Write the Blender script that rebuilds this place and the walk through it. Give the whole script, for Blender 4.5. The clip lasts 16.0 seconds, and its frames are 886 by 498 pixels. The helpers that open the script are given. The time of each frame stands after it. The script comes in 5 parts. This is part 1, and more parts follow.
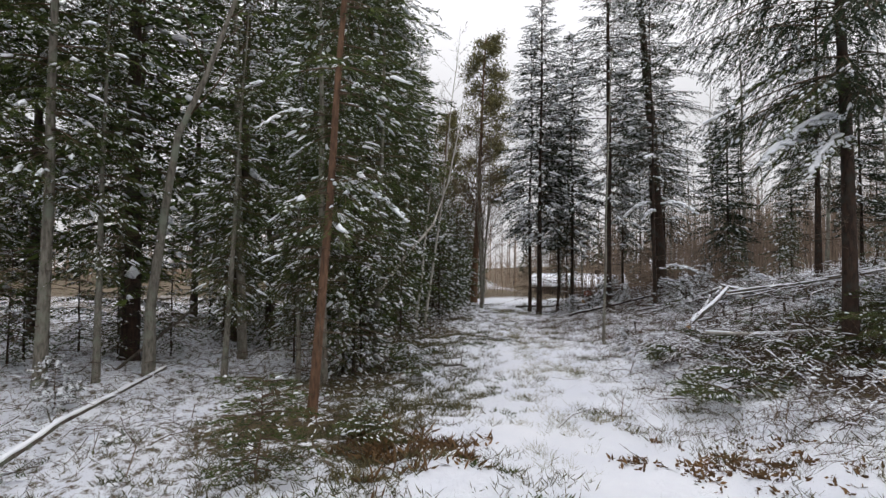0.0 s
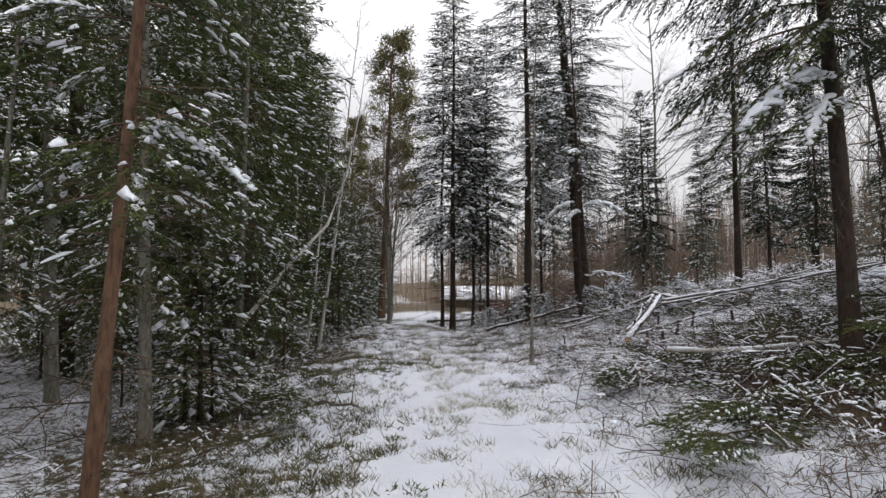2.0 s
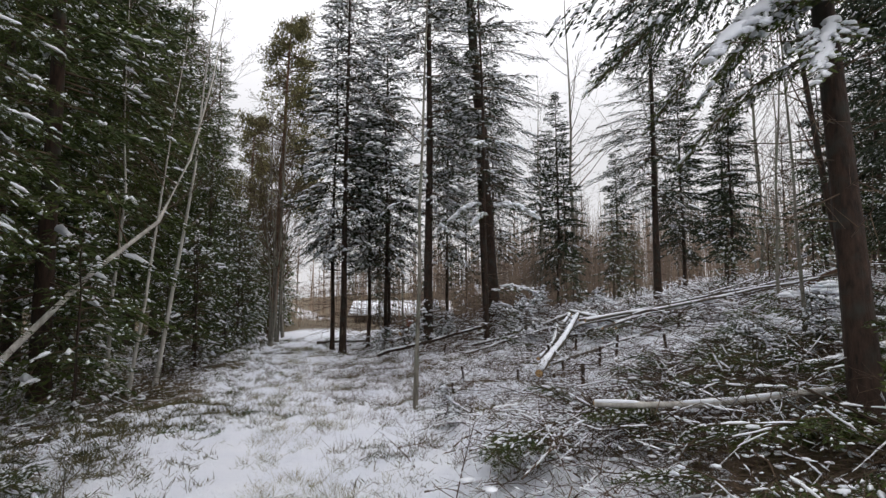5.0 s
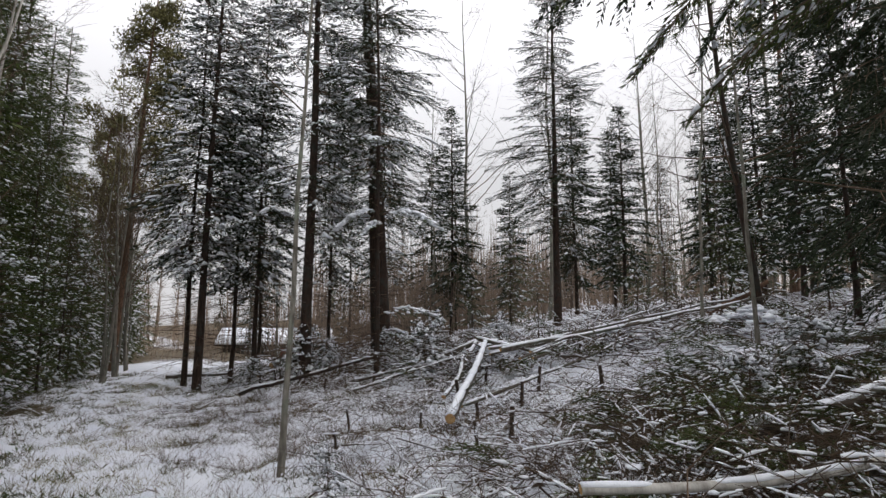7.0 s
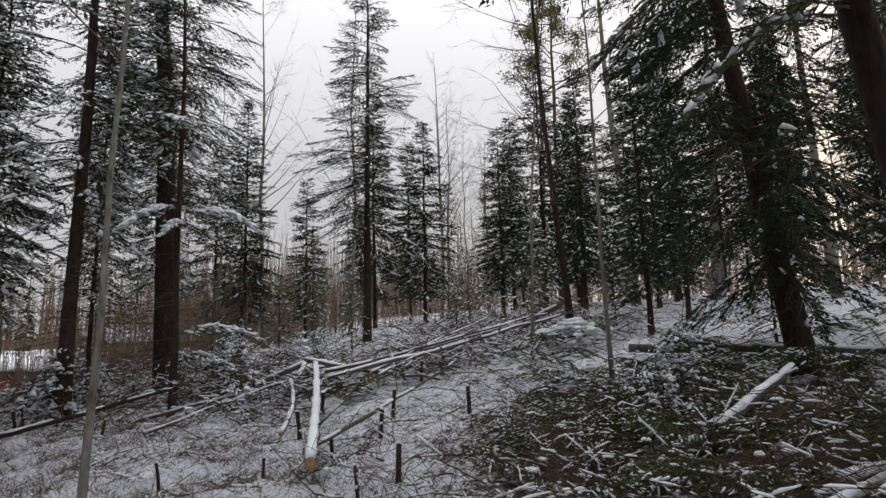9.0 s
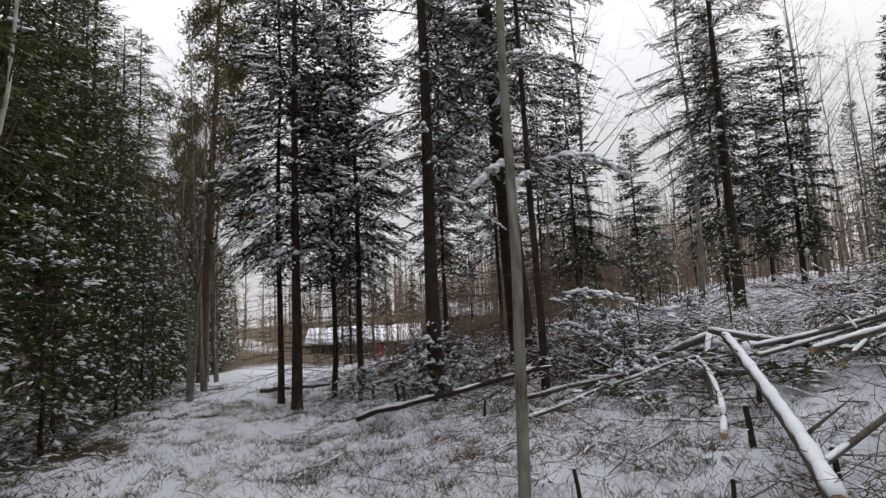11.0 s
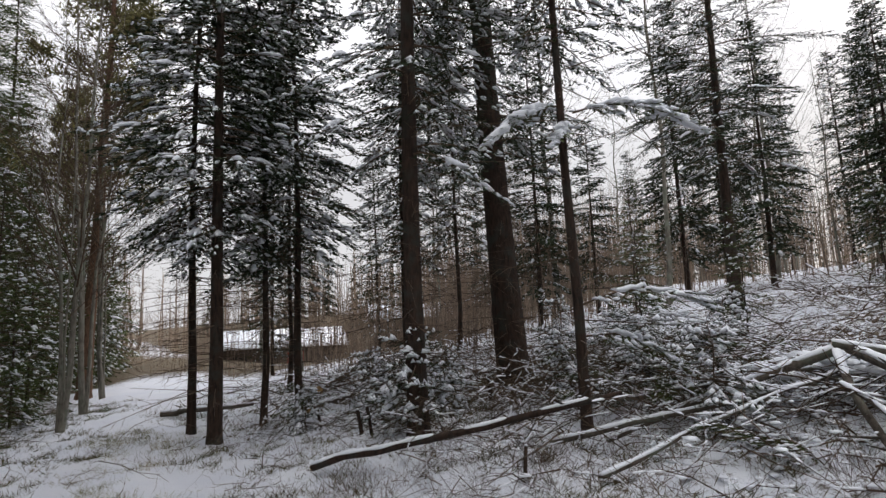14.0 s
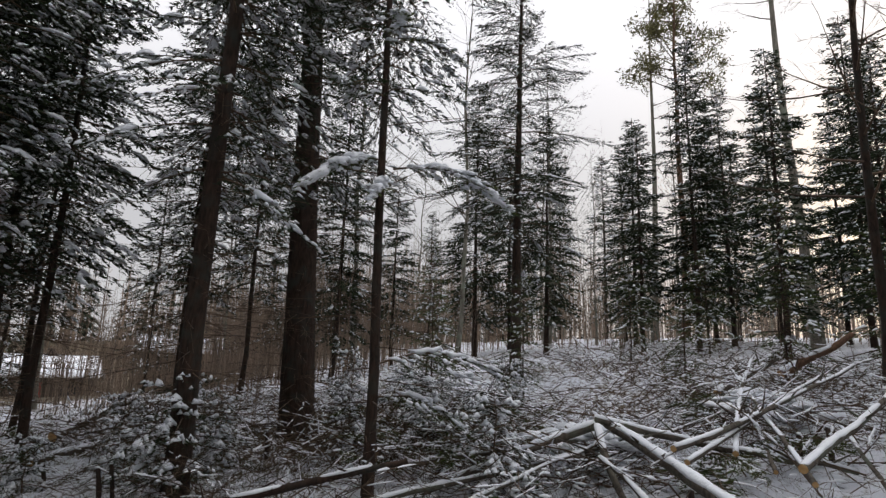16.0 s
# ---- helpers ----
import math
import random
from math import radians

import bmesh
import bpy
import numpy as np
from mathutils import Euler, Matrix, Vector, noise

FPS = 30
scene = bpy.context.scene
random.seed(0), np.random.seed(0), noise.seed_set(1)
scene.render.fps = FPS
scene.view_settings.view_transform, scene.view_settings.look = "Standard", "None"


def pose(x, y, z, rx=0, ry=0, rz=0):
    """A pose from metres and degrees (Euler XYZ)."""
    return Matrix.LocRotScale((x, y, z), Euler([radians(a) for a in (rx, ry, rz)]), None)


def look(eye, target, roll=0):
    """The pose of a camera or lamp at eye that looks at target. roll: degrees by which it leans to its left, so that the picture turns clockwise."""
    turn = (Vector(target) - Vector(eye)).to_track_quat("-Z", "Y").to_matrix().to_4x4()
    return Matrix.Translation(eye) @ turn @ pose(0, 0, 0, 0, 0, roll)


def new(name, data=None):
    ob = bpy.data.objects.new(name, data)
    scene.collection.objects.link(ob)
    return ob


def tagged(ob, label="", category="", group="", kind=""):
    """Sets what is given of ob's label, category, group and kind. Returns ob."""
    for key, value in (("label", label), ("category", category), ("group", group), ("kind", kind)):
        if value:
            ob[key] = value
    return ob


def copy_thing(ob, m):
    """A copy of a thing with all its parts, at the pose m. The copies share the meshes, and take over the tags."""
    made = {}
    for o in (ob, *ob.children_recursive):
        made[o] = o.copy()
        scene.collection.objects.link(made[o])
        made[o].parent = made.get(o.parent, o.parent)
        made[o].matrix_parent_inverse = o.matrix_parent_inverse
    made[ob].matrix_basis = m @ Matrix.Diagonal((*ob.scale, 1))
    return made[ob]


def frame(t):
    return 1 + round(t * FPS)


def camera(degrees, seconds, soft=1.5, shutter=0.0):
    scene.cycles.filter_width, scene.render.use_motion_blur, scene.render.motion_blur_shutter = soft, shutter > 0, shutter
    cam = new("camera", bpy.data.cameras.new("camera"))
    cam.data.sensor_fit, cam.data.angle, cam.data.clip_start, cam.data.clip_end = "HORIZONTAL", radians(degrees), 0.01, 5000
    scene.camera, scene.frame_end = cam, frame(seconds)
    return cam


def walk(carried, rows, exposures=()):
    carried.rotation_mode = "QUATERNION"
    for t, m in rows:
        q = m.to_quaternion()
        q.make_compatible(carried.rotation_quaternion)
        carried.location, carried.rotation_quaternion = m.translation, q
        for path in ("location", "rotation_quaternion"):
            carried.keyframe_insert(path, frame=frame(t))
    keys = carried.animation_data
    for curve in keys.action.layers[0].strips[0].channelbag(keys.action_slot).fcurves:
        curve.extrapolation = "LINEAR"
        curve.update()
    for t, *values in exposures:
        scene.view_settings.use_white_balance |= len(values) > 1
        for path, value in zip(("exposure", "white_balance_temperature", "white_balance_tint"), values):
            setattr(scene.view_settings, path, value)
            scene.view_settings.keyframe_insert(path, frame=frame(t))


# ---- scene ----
cam = camera(76.0, 16.0, soft=1.4)
PATH = [
    (0, (-0.028, 0.217, 1.644), (-0.041, 2.216, 1.718), 0.5),
    (0.5, (0.142, 0.886, 1.579), (0.175, 2.884, 1.665), 0.5),
    (1, (0.188, 1.432, 1.547), (0.258, 3.428, 1.64), 0.1),
    (1.5, (0.183, 2.074, 1.528), (0.328, 4.066, 1.638), -0.7),
    (2, (0.278, 2.657, 1.498), (0.576, 4.631, 1.626), -0.2),
    (2.5, (0.38, 3.17, 1.514), (0.846, 5.108, 1.668), 0.1),
    (3, (0.458, 3.528, 1.53), (1.051, 5.43, 1.703), 0.1),
    (3.5, (0.94, 4.008, 1.493), (1.523, 5.914, 1.656), 0.1),
    (4, (1.19, 4.401, 1.554), (1.756, 6.312, 1.719), -0.1),
    (6.5, (2.012, 6.385, 1.524), (2.661, 8.265, 1.735), -0.6),
    (7, (2.083, 6.983, 1.481), (3.027, 8.725, 1.755), 0.1),
    (7.5, (1.984, 7.405, 1.504), (3.424, 8.754, 1.832), 0.6),
    (8, (2.205, 7.81, 1.517), (3.895, 8.812, 1.892), 1.3),
    (8.5, (2.064, 8.042, 1.525), (3.768, 9.024, 1.893), 0.8),
    (9, (1.84, 8.33, 1.572), (3.385, 9.563, 1.881), -1.4),
    (9.5, (2.113, 8.896, 1.578), (3.369, 10.426, 1.862), -1.7),
    (10, (2.149, 9.372, 1.531), (3.13, 11.091, 1.822), -2.8),
    (12.5, (2.246, 12.042, 1.614), (2.89, 13.923, 1.833), -2.7),
    (13, (2.183, 12.418, 1.616), (2.849, 14.291, 1.836), -2.0),
    (13.5, (2.181, 12.658, 1.62), (3.027, 14.457, 1.843), -2.7),
    (14, (2.232, 12.932, 1.629), (3.227, 14.65, 1.874), -2.4),
    (14.5, (2.198, 13.078, 1.641), (3.308, 14.718, 1.921), -1.2),
    (15, (2.174, 13.162, 1.663), (3.405, 14.703, 1.992), 0.3),
    (15.5, (2.23, 13.151, 1.694), (3.599, 14.561, 2.06), 1.2),
    (16, (2.34, 13.116, 1.735), (3.842, 14.375, 2.131), 2.1),
]
walk(cam, [(t, look(eye, target, roll)) for t, eye, target, roll in PATH], [(0.0, 0.02), (4.0, 0.06), (7.0, -0.08), (8.0, -0.38), (9.5, -0.34), (10.0, -0.3), (12.5, 0.02), (14.0, 0.02), (16.0, -0.32)])

# ---- light: an overcast winter sky with a low veiled sun ----
SUN_HEADING, SUN_HEIGHT = 94.0, 15.0
world = bpy.data.worlds.new("sky")
scene.world = world
world.use_nodes = True
wn, wl = world.node_tree.nodes, world.node_tree.links
wn.clear()
sky = wn.new("ShaderNodeTexSky")
sky.sky_type = 'NISHITA'
sky.sun_disc = False
sky.sun_elevation = radians(SUN_HEIGHT)
sky.sun_rotation = radians(SUN_HEADING)
sky.dust_density, sky.air_density, sky.ozone_density = 4.0, 1.0, 1.0
veil = wn.new("ShaderNodeMix")
veil.data_type = 'RGBA'
veil.inputs[0].default_value = 0.87
# thick cloud is brighter overhead than at the horizon
way = wn.new("ShaderNodeTexCoord")
split = wn.new("ShaderNodeSeparateXYZ")
lift = wn.new("ShaderNodeMapRange")
lift.inputs["From Min"].default_value, lift.inputs["From Max"].default_value = 0.25, 1.0
lift.inputs["To Min"].default_value, lift.inputs["To Max"].default_value = 1.0, 3.0
cloud = wn.new("ShaderNodeVectorMath")
cloud.operation = 'SCALE'
cloud.inputs[0].default_value = (7.6, 7.5, 7.75)
wl.new(way.outputs["Generated"], split.inputs[0])
wl.new(split.outputs[2], lift.inputs["Value"])
wl.new(lift.outputs[0], cloud.inputs["Scale"])
wl.new(cloud.outputs[0], veil.inputs[7])
back = wn.new("ShaderNodeBackground")
back.inputs[1].default_value = 0.11
wout = wn.new("ShaderNodeOutputWorld")
wl.new(sky.outputs[0], veil.inputs[6])
wl.new(veil.outputs[2], back.inputs[0])
wl.new(back.outputs[0], wout.inputs[0])
sun = new("sun", bpy.data.lights.new("sun", 'SUN'))
sun.data.energy, sun.data.angle, sun.data.color = 0.9, radians(16), (1.0, 0.9, 0.78)
sun.matrix_world = look((0, 0, 0), (-math.sin(radians(SUN_HEADING)) * math.cos(radians(SUN_HEIGHT)), -math.cos(radians(SUN_HEADING)) * math.cos(radians(SUN_HEIGHT)), -math.sin(radians(SUN_HEIGHT))))

# ---- materials ----
def material(name, rough, build, spec=0.3):
    m = bpy.data.materials.new(name)
    m.use_nodes = True
    n, l = m.node_tree.nodes, m.node_tree.links
    b = n["Principled BSDF"]
    b.inputs["Roughness"].default_value = rough
    b.inputs["Specular IOR Level"].default_value = spec
    build(n, l, b)
    return m


def coords(n, l, scale, stretch=(1, 1, 1)):
    tc = n.new("ShaderNodeTexCoord")
    mp = n.new("ShaderNodeMapping")
    mp.inputs["Scale"].default_value = (scale * stretch[0], scale * stretch[1], scale * stretch[2])
    l.new(tc.outputs["Object"], mp.inputs[0])
    return mp.outputs[0]


def noise_tex(n, l, scale, detail=4.0, stretch=(1, 1, 1), rough=0.6):
    t = n.new("ShaderNodeTexNoise")
    t.inputs["Scale"].default_value = 1.0
    t.inputs["Detail"].default_value = detail
    t.inputs["Roughness"].default_value = rough
    l.new(coords(n, l, scale, stretch), t.inputs["Vector"])
    return t.outputs["Fac"]


def ramp(n, l, fac, stops):
    r = n.new("ShaderNodeValToRGB")
    e = r.color_ramp.elements
    while len(e) < len(stops):
        e.new(0.5)
    for k, (p, c) in zip(e, stops):
        k.position, k.color = p, (*c, 1)
    l.new(fac, r.inputs[0])
    return r.outputs[0]


def mixed(n, l, fac, a, b, blend='MIX'):
    m = n.new("ShaderNodeMix")
    m.data_type, m.blend_type = 'RGBA', blend
    if isinstance(fac, float):
        m.inputs[0].default_value = fac
    else:
        l.new(fac, m.inputs[0])
    for k, v in ((6, a), (7, b)):
        if isinstance(v, tuple):
            m.inputs[k].default_value = (*v, 1)
        else:
            l.new(v, m.inputs[k])
    return m.outputs[2]


def bump(n, l, b, fac, strength, dist):
    k = n.new("ShaderNodeBump")
    k.inputs["Strength"].default_value, k.inputs["Distance"].default_value = strength, dist
    l.new(fac, k.inputs["Height"])
    l.new(k.outputs[0], b.inputs["Normal"])


def bark(name, dark, light, scale=9.0, lichen=None):
    def build(n, l, b):
        fine = noise_tex(n, l, scale * 3, 5, (1, 1, 0.25))
        col = ramp(n, l, fine, [(0.32, dark), (0.7, light)])
        if lichen:
            spot = ramp(n, l, noise_tex(n, l, scale * 0.4, 3), [(0.5, (0, 0, 0)), (0.66, (1, 1, 1))])
            col = mixed(n, l, spot, col, lichen)
        l.new(col, b.inputs["Base Color"])
        bump(n, l, b, noise_tex(n, l, scale * 5, 5, (1, 1, 0.2)), 0.9, 0.012)
    return material(name, 0.9, build)


def tinted(name, a, b_, rough=0.75, island=True, scale=2.0):
    def build(n, l, b):
        big = noise_tex(n, l, scale, 3)
        col = ramp(n, l, big, [(0.3, a), (0.7, b_)])
        if island:
            g = n.new("ShaderNodeNewGeometry")
            v = ramp(n, l, g.outputs["Random Per Island"], [(0.0, (0.6, 0.6, 0.6)), (1.0, (1.35, 1.3, 1.2))])
            col = mixed(n, l, 1.0, col, v, 'MULTIPLY')
        l.new(col, b.inputs["Base Color"])
    return material(name, rough, build, 0.25)


def snow_build(n, l, b):
    col = ramp(n, l, noise_tex(n, l, 1.6, 4), [(0.3, (0.74, 0.77, 0.83)), (0.7, (0.84, 0.86, 0.89))])
    l.new(col, b.inputs["Base Color"])
    bump(n, l, b, noise_tex(n, l, 28, 5), 0.5, 0.02)


def ground_build(n, l, b):
    """Snow, thin enough in patches to let the litter and moss of the wood's floor through."""
    snow = ramp(n, l, noise_tex(n, l, 0.9, 4), [(0.3, (0.72, 0.75, 0.82)), (0.7, (0.83, 0.85, 0.89))])
    litter = ramp(n, l, noise_tex(n, l, 26, 5), [(0.3, (0.03, 0.024, 0.016)), (0.52, (0.12, 0.085, 0.05)), (0.75, (0.10, 0.11, 0.05))])
    at = n.new("ShaderNodeAttribute")
    at.attribute_name = "bare"
    tex = noise_tex(n, l, 8.0, 7, (1, 1, 1), 0.78)
    add = n.new("ShaderNodeMath")
    l.new(tex, add.inputs[0])
    l.new(at.outputs["Fac"], add.inputs[1])
    mask = ramp(n, l, add.outputs[0], [(0.80, (0, 0, 0)), (0.90, (1, 1, 1))])
    l.new(mixed(n, l, mask, snow, litter), b.inputs["Base Color"])
    bump(n, l, b, noise_tex(n, l, 15, 7, (1, 1, 1), 0.7), 0.9, 0.05)


M_GROUND = material("snowy_forest_floor", 0.75, ground_build, 0.2)
M_SNOW = material("fresh_snow", 0.7, snow_build, 0.2)
M_SPRUCE_BARK = bark("spruce_bark", (0.012, 0.008, 0.006), (0.058, 0.034, 0.023), 9, (0.034, 0.034, 0.027))
M_RED_BARK = bark("reddish_bark", (0.06, 0.033, 0.021), (0.20, 0.115, 0.07), 8)
M_GREY_BARK = bark("grey_bark", (0.08, 0.07, 0.055), (0.27, 0.25, 0.21), 8, (0.2, 0.22, 0.17))
M_LOG = bark("log_bark", (0.035, 0.028, 0.022), (0.15, 0.125, 0.10), 8, (0.11, 0.12, 0.09))
M_BIRCH = bark("birch_bark", (0.25, 0.23, 0.2), (0.6, 0.58, 0.53), 5)
M_TWIG = tinted("dead_twig", (0.05, 0.033, 0.022), (0.14, 0.10, 0.072), 0.9)
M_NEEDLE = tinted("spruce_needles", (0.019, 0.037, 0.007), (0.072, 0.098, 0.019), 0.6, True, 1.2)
# darker copy of the spruce needles, with shade painted into the colour
M_NEEDLE_SHADED = tinted("shaded_spruce_needles", (0.007, 0.016, 0.006), (0.027, 0.043, 0.014), 0.65, True, 1.2)
M_PINE = tinted("pine_needles", (0.10, 0.10, 0.04), (0.19, 0.175, 0.075), 0.7)
M_HEATH = tinted("heath_sprigs", (0.045, 0.05, 0.025), (0.14, 0.12, 0.06), 0.85)
M_GRASS = tinted("winter_grass", (0.12, 0.13, 0.05), (0.26, 0.22, 0.11), 0.85)
M_FERN = tinted("brown_bracken", (0.06, 0.035, 0.018), (0.17, 0.10, 0.045), 0.85)
M_CUT = tinted("fresh_cut_wood", (0.42, 0.24, 0.10), (0.6, 0.4, 0.2), 0.8, False, 20)
# brown twigs, paled in the base colour to stand in for distance haze
M_THICKET_HAZY = tinted("hazy_brown_thicket", (0.17, 0.13, 0.105), (0.32, 0.25, 0.20), 0.9)
M_WALL = tinted("brown_board_wall", (0.045, 0.034, 0.027), (0.085, 0.065, 0.052), 0.8, False)
M_RED = tinted("red_painted_door", (0.32, 0.03, 0.02), (0.42, 0.05, 0.03), 0.6, False)
M_DARK_GLASS = tinted("dark_window_glass", (0.02, 0.025, 0.03), (0.03, 0.035, 0.04), 0.1, False)
M_YELLOW = tinted("ochre_board_wall", (0.3, 0.19, 0.06), (0.4, 0.26, 0.09), 0.8, False)


# ---- mesh tools ----
class Bag:
    """Collects quads and turns them into one mesh."""

    def __init__(self):
        self.v, self.f, self.n = [], [], 0

    def add(self, v, f):
        self.v.append(np.asarray(v, float))
        self.f.append(np.asarray(f, int) + self.n)
        self.n += len(v)

    def mesh(self, name, mat, smooth=False):
        me = bpy.data.meshes.new(name)
        if self.n:
            v, f = np.concatenate(self.v), np.concatenate(self.f)
            me.vertices.add(len(v))
            me.vertices.foreach_set("co", v.ravel())
            me.loops.add(f.size)
            me.loops.foreach_set("vertex_index", f.ravel())
            me.polygons.add(len(f))
            me.polygons.foreach_set("loop_start", np.arange(0, f.size, 4))
            if smooth:
                me.polygons.foreach_set("use_smooth", np.ones(len(f), bool))
            me.update(calc_edges=True)
        me.materials.append(mat)
        return me


def unit(a):
    a = np.asarray(a, float)
    return a / np.maximum(np.linalg.norm(a, axis=-1, keepdims=True), 1e-9)


def tube(bag, pts, radii, sides=6, flat=1.0, twist=0.0):
    """A tapered round stick along pts, closed at both ends by narrowing; flat squeezes it in height."""
    pts, radii = np.asarray(pts, float), np.asarray(radii, float)
    k = len(pts)
    d = unit(np.gradient(pts, axis=0))
    ref = np.where(np.abs(d[:, 2:3]) > 0.85, [[1.0, 0, 0]], [[0, 0, 1.0]])
    a = unit(np.cross(d, ref))
    b = np.cross(a, d)
    ang = np.arange(sides) * 2 * math.pi / sides + twist
    ring = pts[:, None] + radii[:, None, None] * (a[:, None] * np.cos(ang)[None, :, None] + flat * b[:, None] * np.sin(ang)[None, :, None])
    i, j = np.meshgrid(np.arange(k - 1), np.arange(sides), indexing="ij")
    j2 = (j + 1) % sides
    f = np.stack([i * sides + j, i * sides + j2, (i + 1) * sides + j2, (i + 1) * sides + j], -1).reshape(-1, 4)
    bag.add(ring.reshape(-1, 3), f)


def sticks(bag, a, b, r0, r1):
    """Many thin three-sided twigs from a to b."""
    a, b = np.asarray(a, float), np.asarray(b, float)
    n = len(a)
    if n == 0:
        return
    d = unit(b - a)
    ref = np.where(np.abs(d[:, 2:3]) > 0.85, [[1.0, 0, 0]], [[0, 0, 1.0]])
    s = unit(np.cross(d, ref))
    u = np.cross(s, d)
    ang = np.array([0.5, 2.6, 4.7])
    off = s[:, None] * np.cos(ang)[None, :, None] + u[:, None] * np.sin(ang)[None, :, None]
    r0, r1 = np.broadcast_to(r0, n)[:, None, None], np.broadcast_to(r1, n)[:, None, None]
    v = np.concatenate([a[:, None] + off * r0, b[:, None] + off * r1], 1)
    base = np.arange(n)[:, None, None] * 6
    bag.add(v.reshape(-1, 3), (base + np.array([[0, 1, 4, 3], [1, 2, 5, 4], [2, 0, 3, 5]])[None]).reshape(-1, 4))


def blades(bag, p, d, s, length, width):
    """Many slim four-cornered leaves from p along d, wide along s."""
    n = len(p)
    if n == 0:
        return
    length, width = np.broadcast_to(length, n)[:, None], np.broadcast_to(width, n)[:, None]
    m = p + d * length * 0.45
    v = np.stack([p, m + s * width, p + d * length, m - s * width], 1)
    bag.add(v.reshape(-1, 3), np.arange(n * 4).reshape(n, 4))


SNOWFALL = np.random.default_rng(77)


def lumps(bag, p, d, length, width, height, fine=True):
    """Many small uneven crusts of snow lying along d on p."""
    n = len(p)
    if n == 0:
        return
    length, width, height = [np.broadcast_to(q, n)[:, None] for q in (length, width, height)]
    up = np.array([[0, 0, 1.0]])
    s = unit(np.cross(d, up) + 1e-6)
    rings = []
    steps = ((-0.5, 0.35), (-0.2, 0.95), (0.22, 0.85), (0.5, 0.3)) if fine else ((-0.5, 0.35), (0.05, 1.0), (0.5, 0.35))
    for k, w in steps:
        r = SNOWFALL.uniform(0.6, 1.35, (n, 3)) * w
        c = p + d * length * k + s * width * SNOWFALL.normal(0, 0.3, (n, 1))
        rings += [c - s * width * r[:, :1] - up * height * 0.4, c + up * height * r[:, 1:2], c + s * width * r[:, 2:] - up * height * 0.4]
    v = np.stack(rings, 1)
    m = len(steps)
    f = [(i * 3 + j, i * 3 + (j + 1) % 3, i * 3 + 3 + (j + 1) % 3, i * 3 + 3 + j) for i in range(m - 1) for j in range(3)]
    bag.add(v.reshape(-1, 3), (np.arange(n)[:, None, None] * (m * 3) + np.array(f)[None]).reshape(-1, 4))


def part(name, bag, mat, parent, label="", smooth=False):
    me = bag if isinstance(bag, bpy.types.Mesh) else bag.mesh(name, mat, smooth)
    ob = new(name, me)
    ob.parent = parent
    if label:
        ob["label"] = label
    return ob


def empty(name, at, turn=0.0, size=1.0):
    ob = new(name)
    ob.location, ob.rotation_euler, ob.scale = at, (0, 0, turn), (size, size, size)
    return ob


def smooth01(a, b, x):
    t = np.clip((np.asarray(x, float) - a) / (b - a), 0, 1)
    return t * t * (3 - 2 * t)


# ---- the ground ----
def trail(y):
    """The middle of the trodden trail, by how far ahead it is."""
    return 0.75 + 0.075 * np.clip(y, -30, 60)


def lie(x, y):
    """The height of the land without its small bumps."""
    x, y = np.asarray(x, float), np.asarray(y, float)
    rise = 0.2 * np.clip(x - trail(y) - 1.6, 0, None)
    rise = 5.0 * (1 - np.exp(-rise / 5.0))
    rise = rise * (1 - smooth01(20, 40, y) * (1 - smooth01(6, 26, x)))
    left = -0.22 * smooth01(0.2, 4.2, trail(y) - x + 0.5 * np.sin(y * 0.9)) + 0.25 * smooth01(6, 16, trail(y) - x)
    far = -1.9 * smooth01(39, 48, y) * (1 - smooth01(70, 95, y)) * smooth01(8, 14, x) * (1 - smooth01(36, 50, x)) - 0.3 * smooth01(24, 50, y)
    return rise + left + far + 0.06 * np.sin(x * 0.7 + 1) * np.sin(y * 0.6)


DENTS = np.random.default_rng(8)
DENT_Y = DENTS.uniform(1.5, 24, 130)
DENT_X = 0.75 + 0.075 * DENT_Y + DENTS.normal(0, 0.5, 130)


def dents(x, y):
    """Footprints trodden into the trail's snow."""
    out = np.zeros(len(x))
    for px, py in zip(DENT_X, DENT_Y):
        near = (np.abs(x - px) < 0.4) & (np.abs(y - py) < 0.5)
        if near.any():
            out[near] -= 0.055 * np.exp(-((x[near] - px) / 0.09) ** 2 - ((y[near] - py) / 0.16) ** 2)
    return out


def bumps(x, y):
    """Snow-covered tussocks, smaller on the trail."""
    out = np.zeros(len(x))
    t = trail(y)
    for k in range(len(x)):
        if -14 < x[k] < 24 and -5 < y[k] < 36:
            w = 0.35 + 0.65 * min(1.0, abs(x[k] - t[k]) / 1.6)
            out[k] = w * (0.11 * noise.noise((x[k] * 1.1, y[k] * 1.1, 0)) + 0.08 * noise.noise((x[k] * 3.1, y[k] * 3.1, 4)) + 0.03 * noise.noise((x[k] * 7.3, y[k] * 7.3, 9)))
    return out + dents(x, y)


def axis(lo, hi, a, b, fine):
    """Places along one side of the ground: close set from a to b, wider and wider beyond."""
    mid = list(np.arange(a, b + 1e-6, fine))
    step, p, q = fine, [], []
    v = a
    while v > lo:
        step *= 1.22
        v -= step
        p.append(v)
    step, v = fine, b
    while v < hi:
        step *= 1.22
        v += step
        q.append(v)
    return np.array(p[::-1] + mid + q)


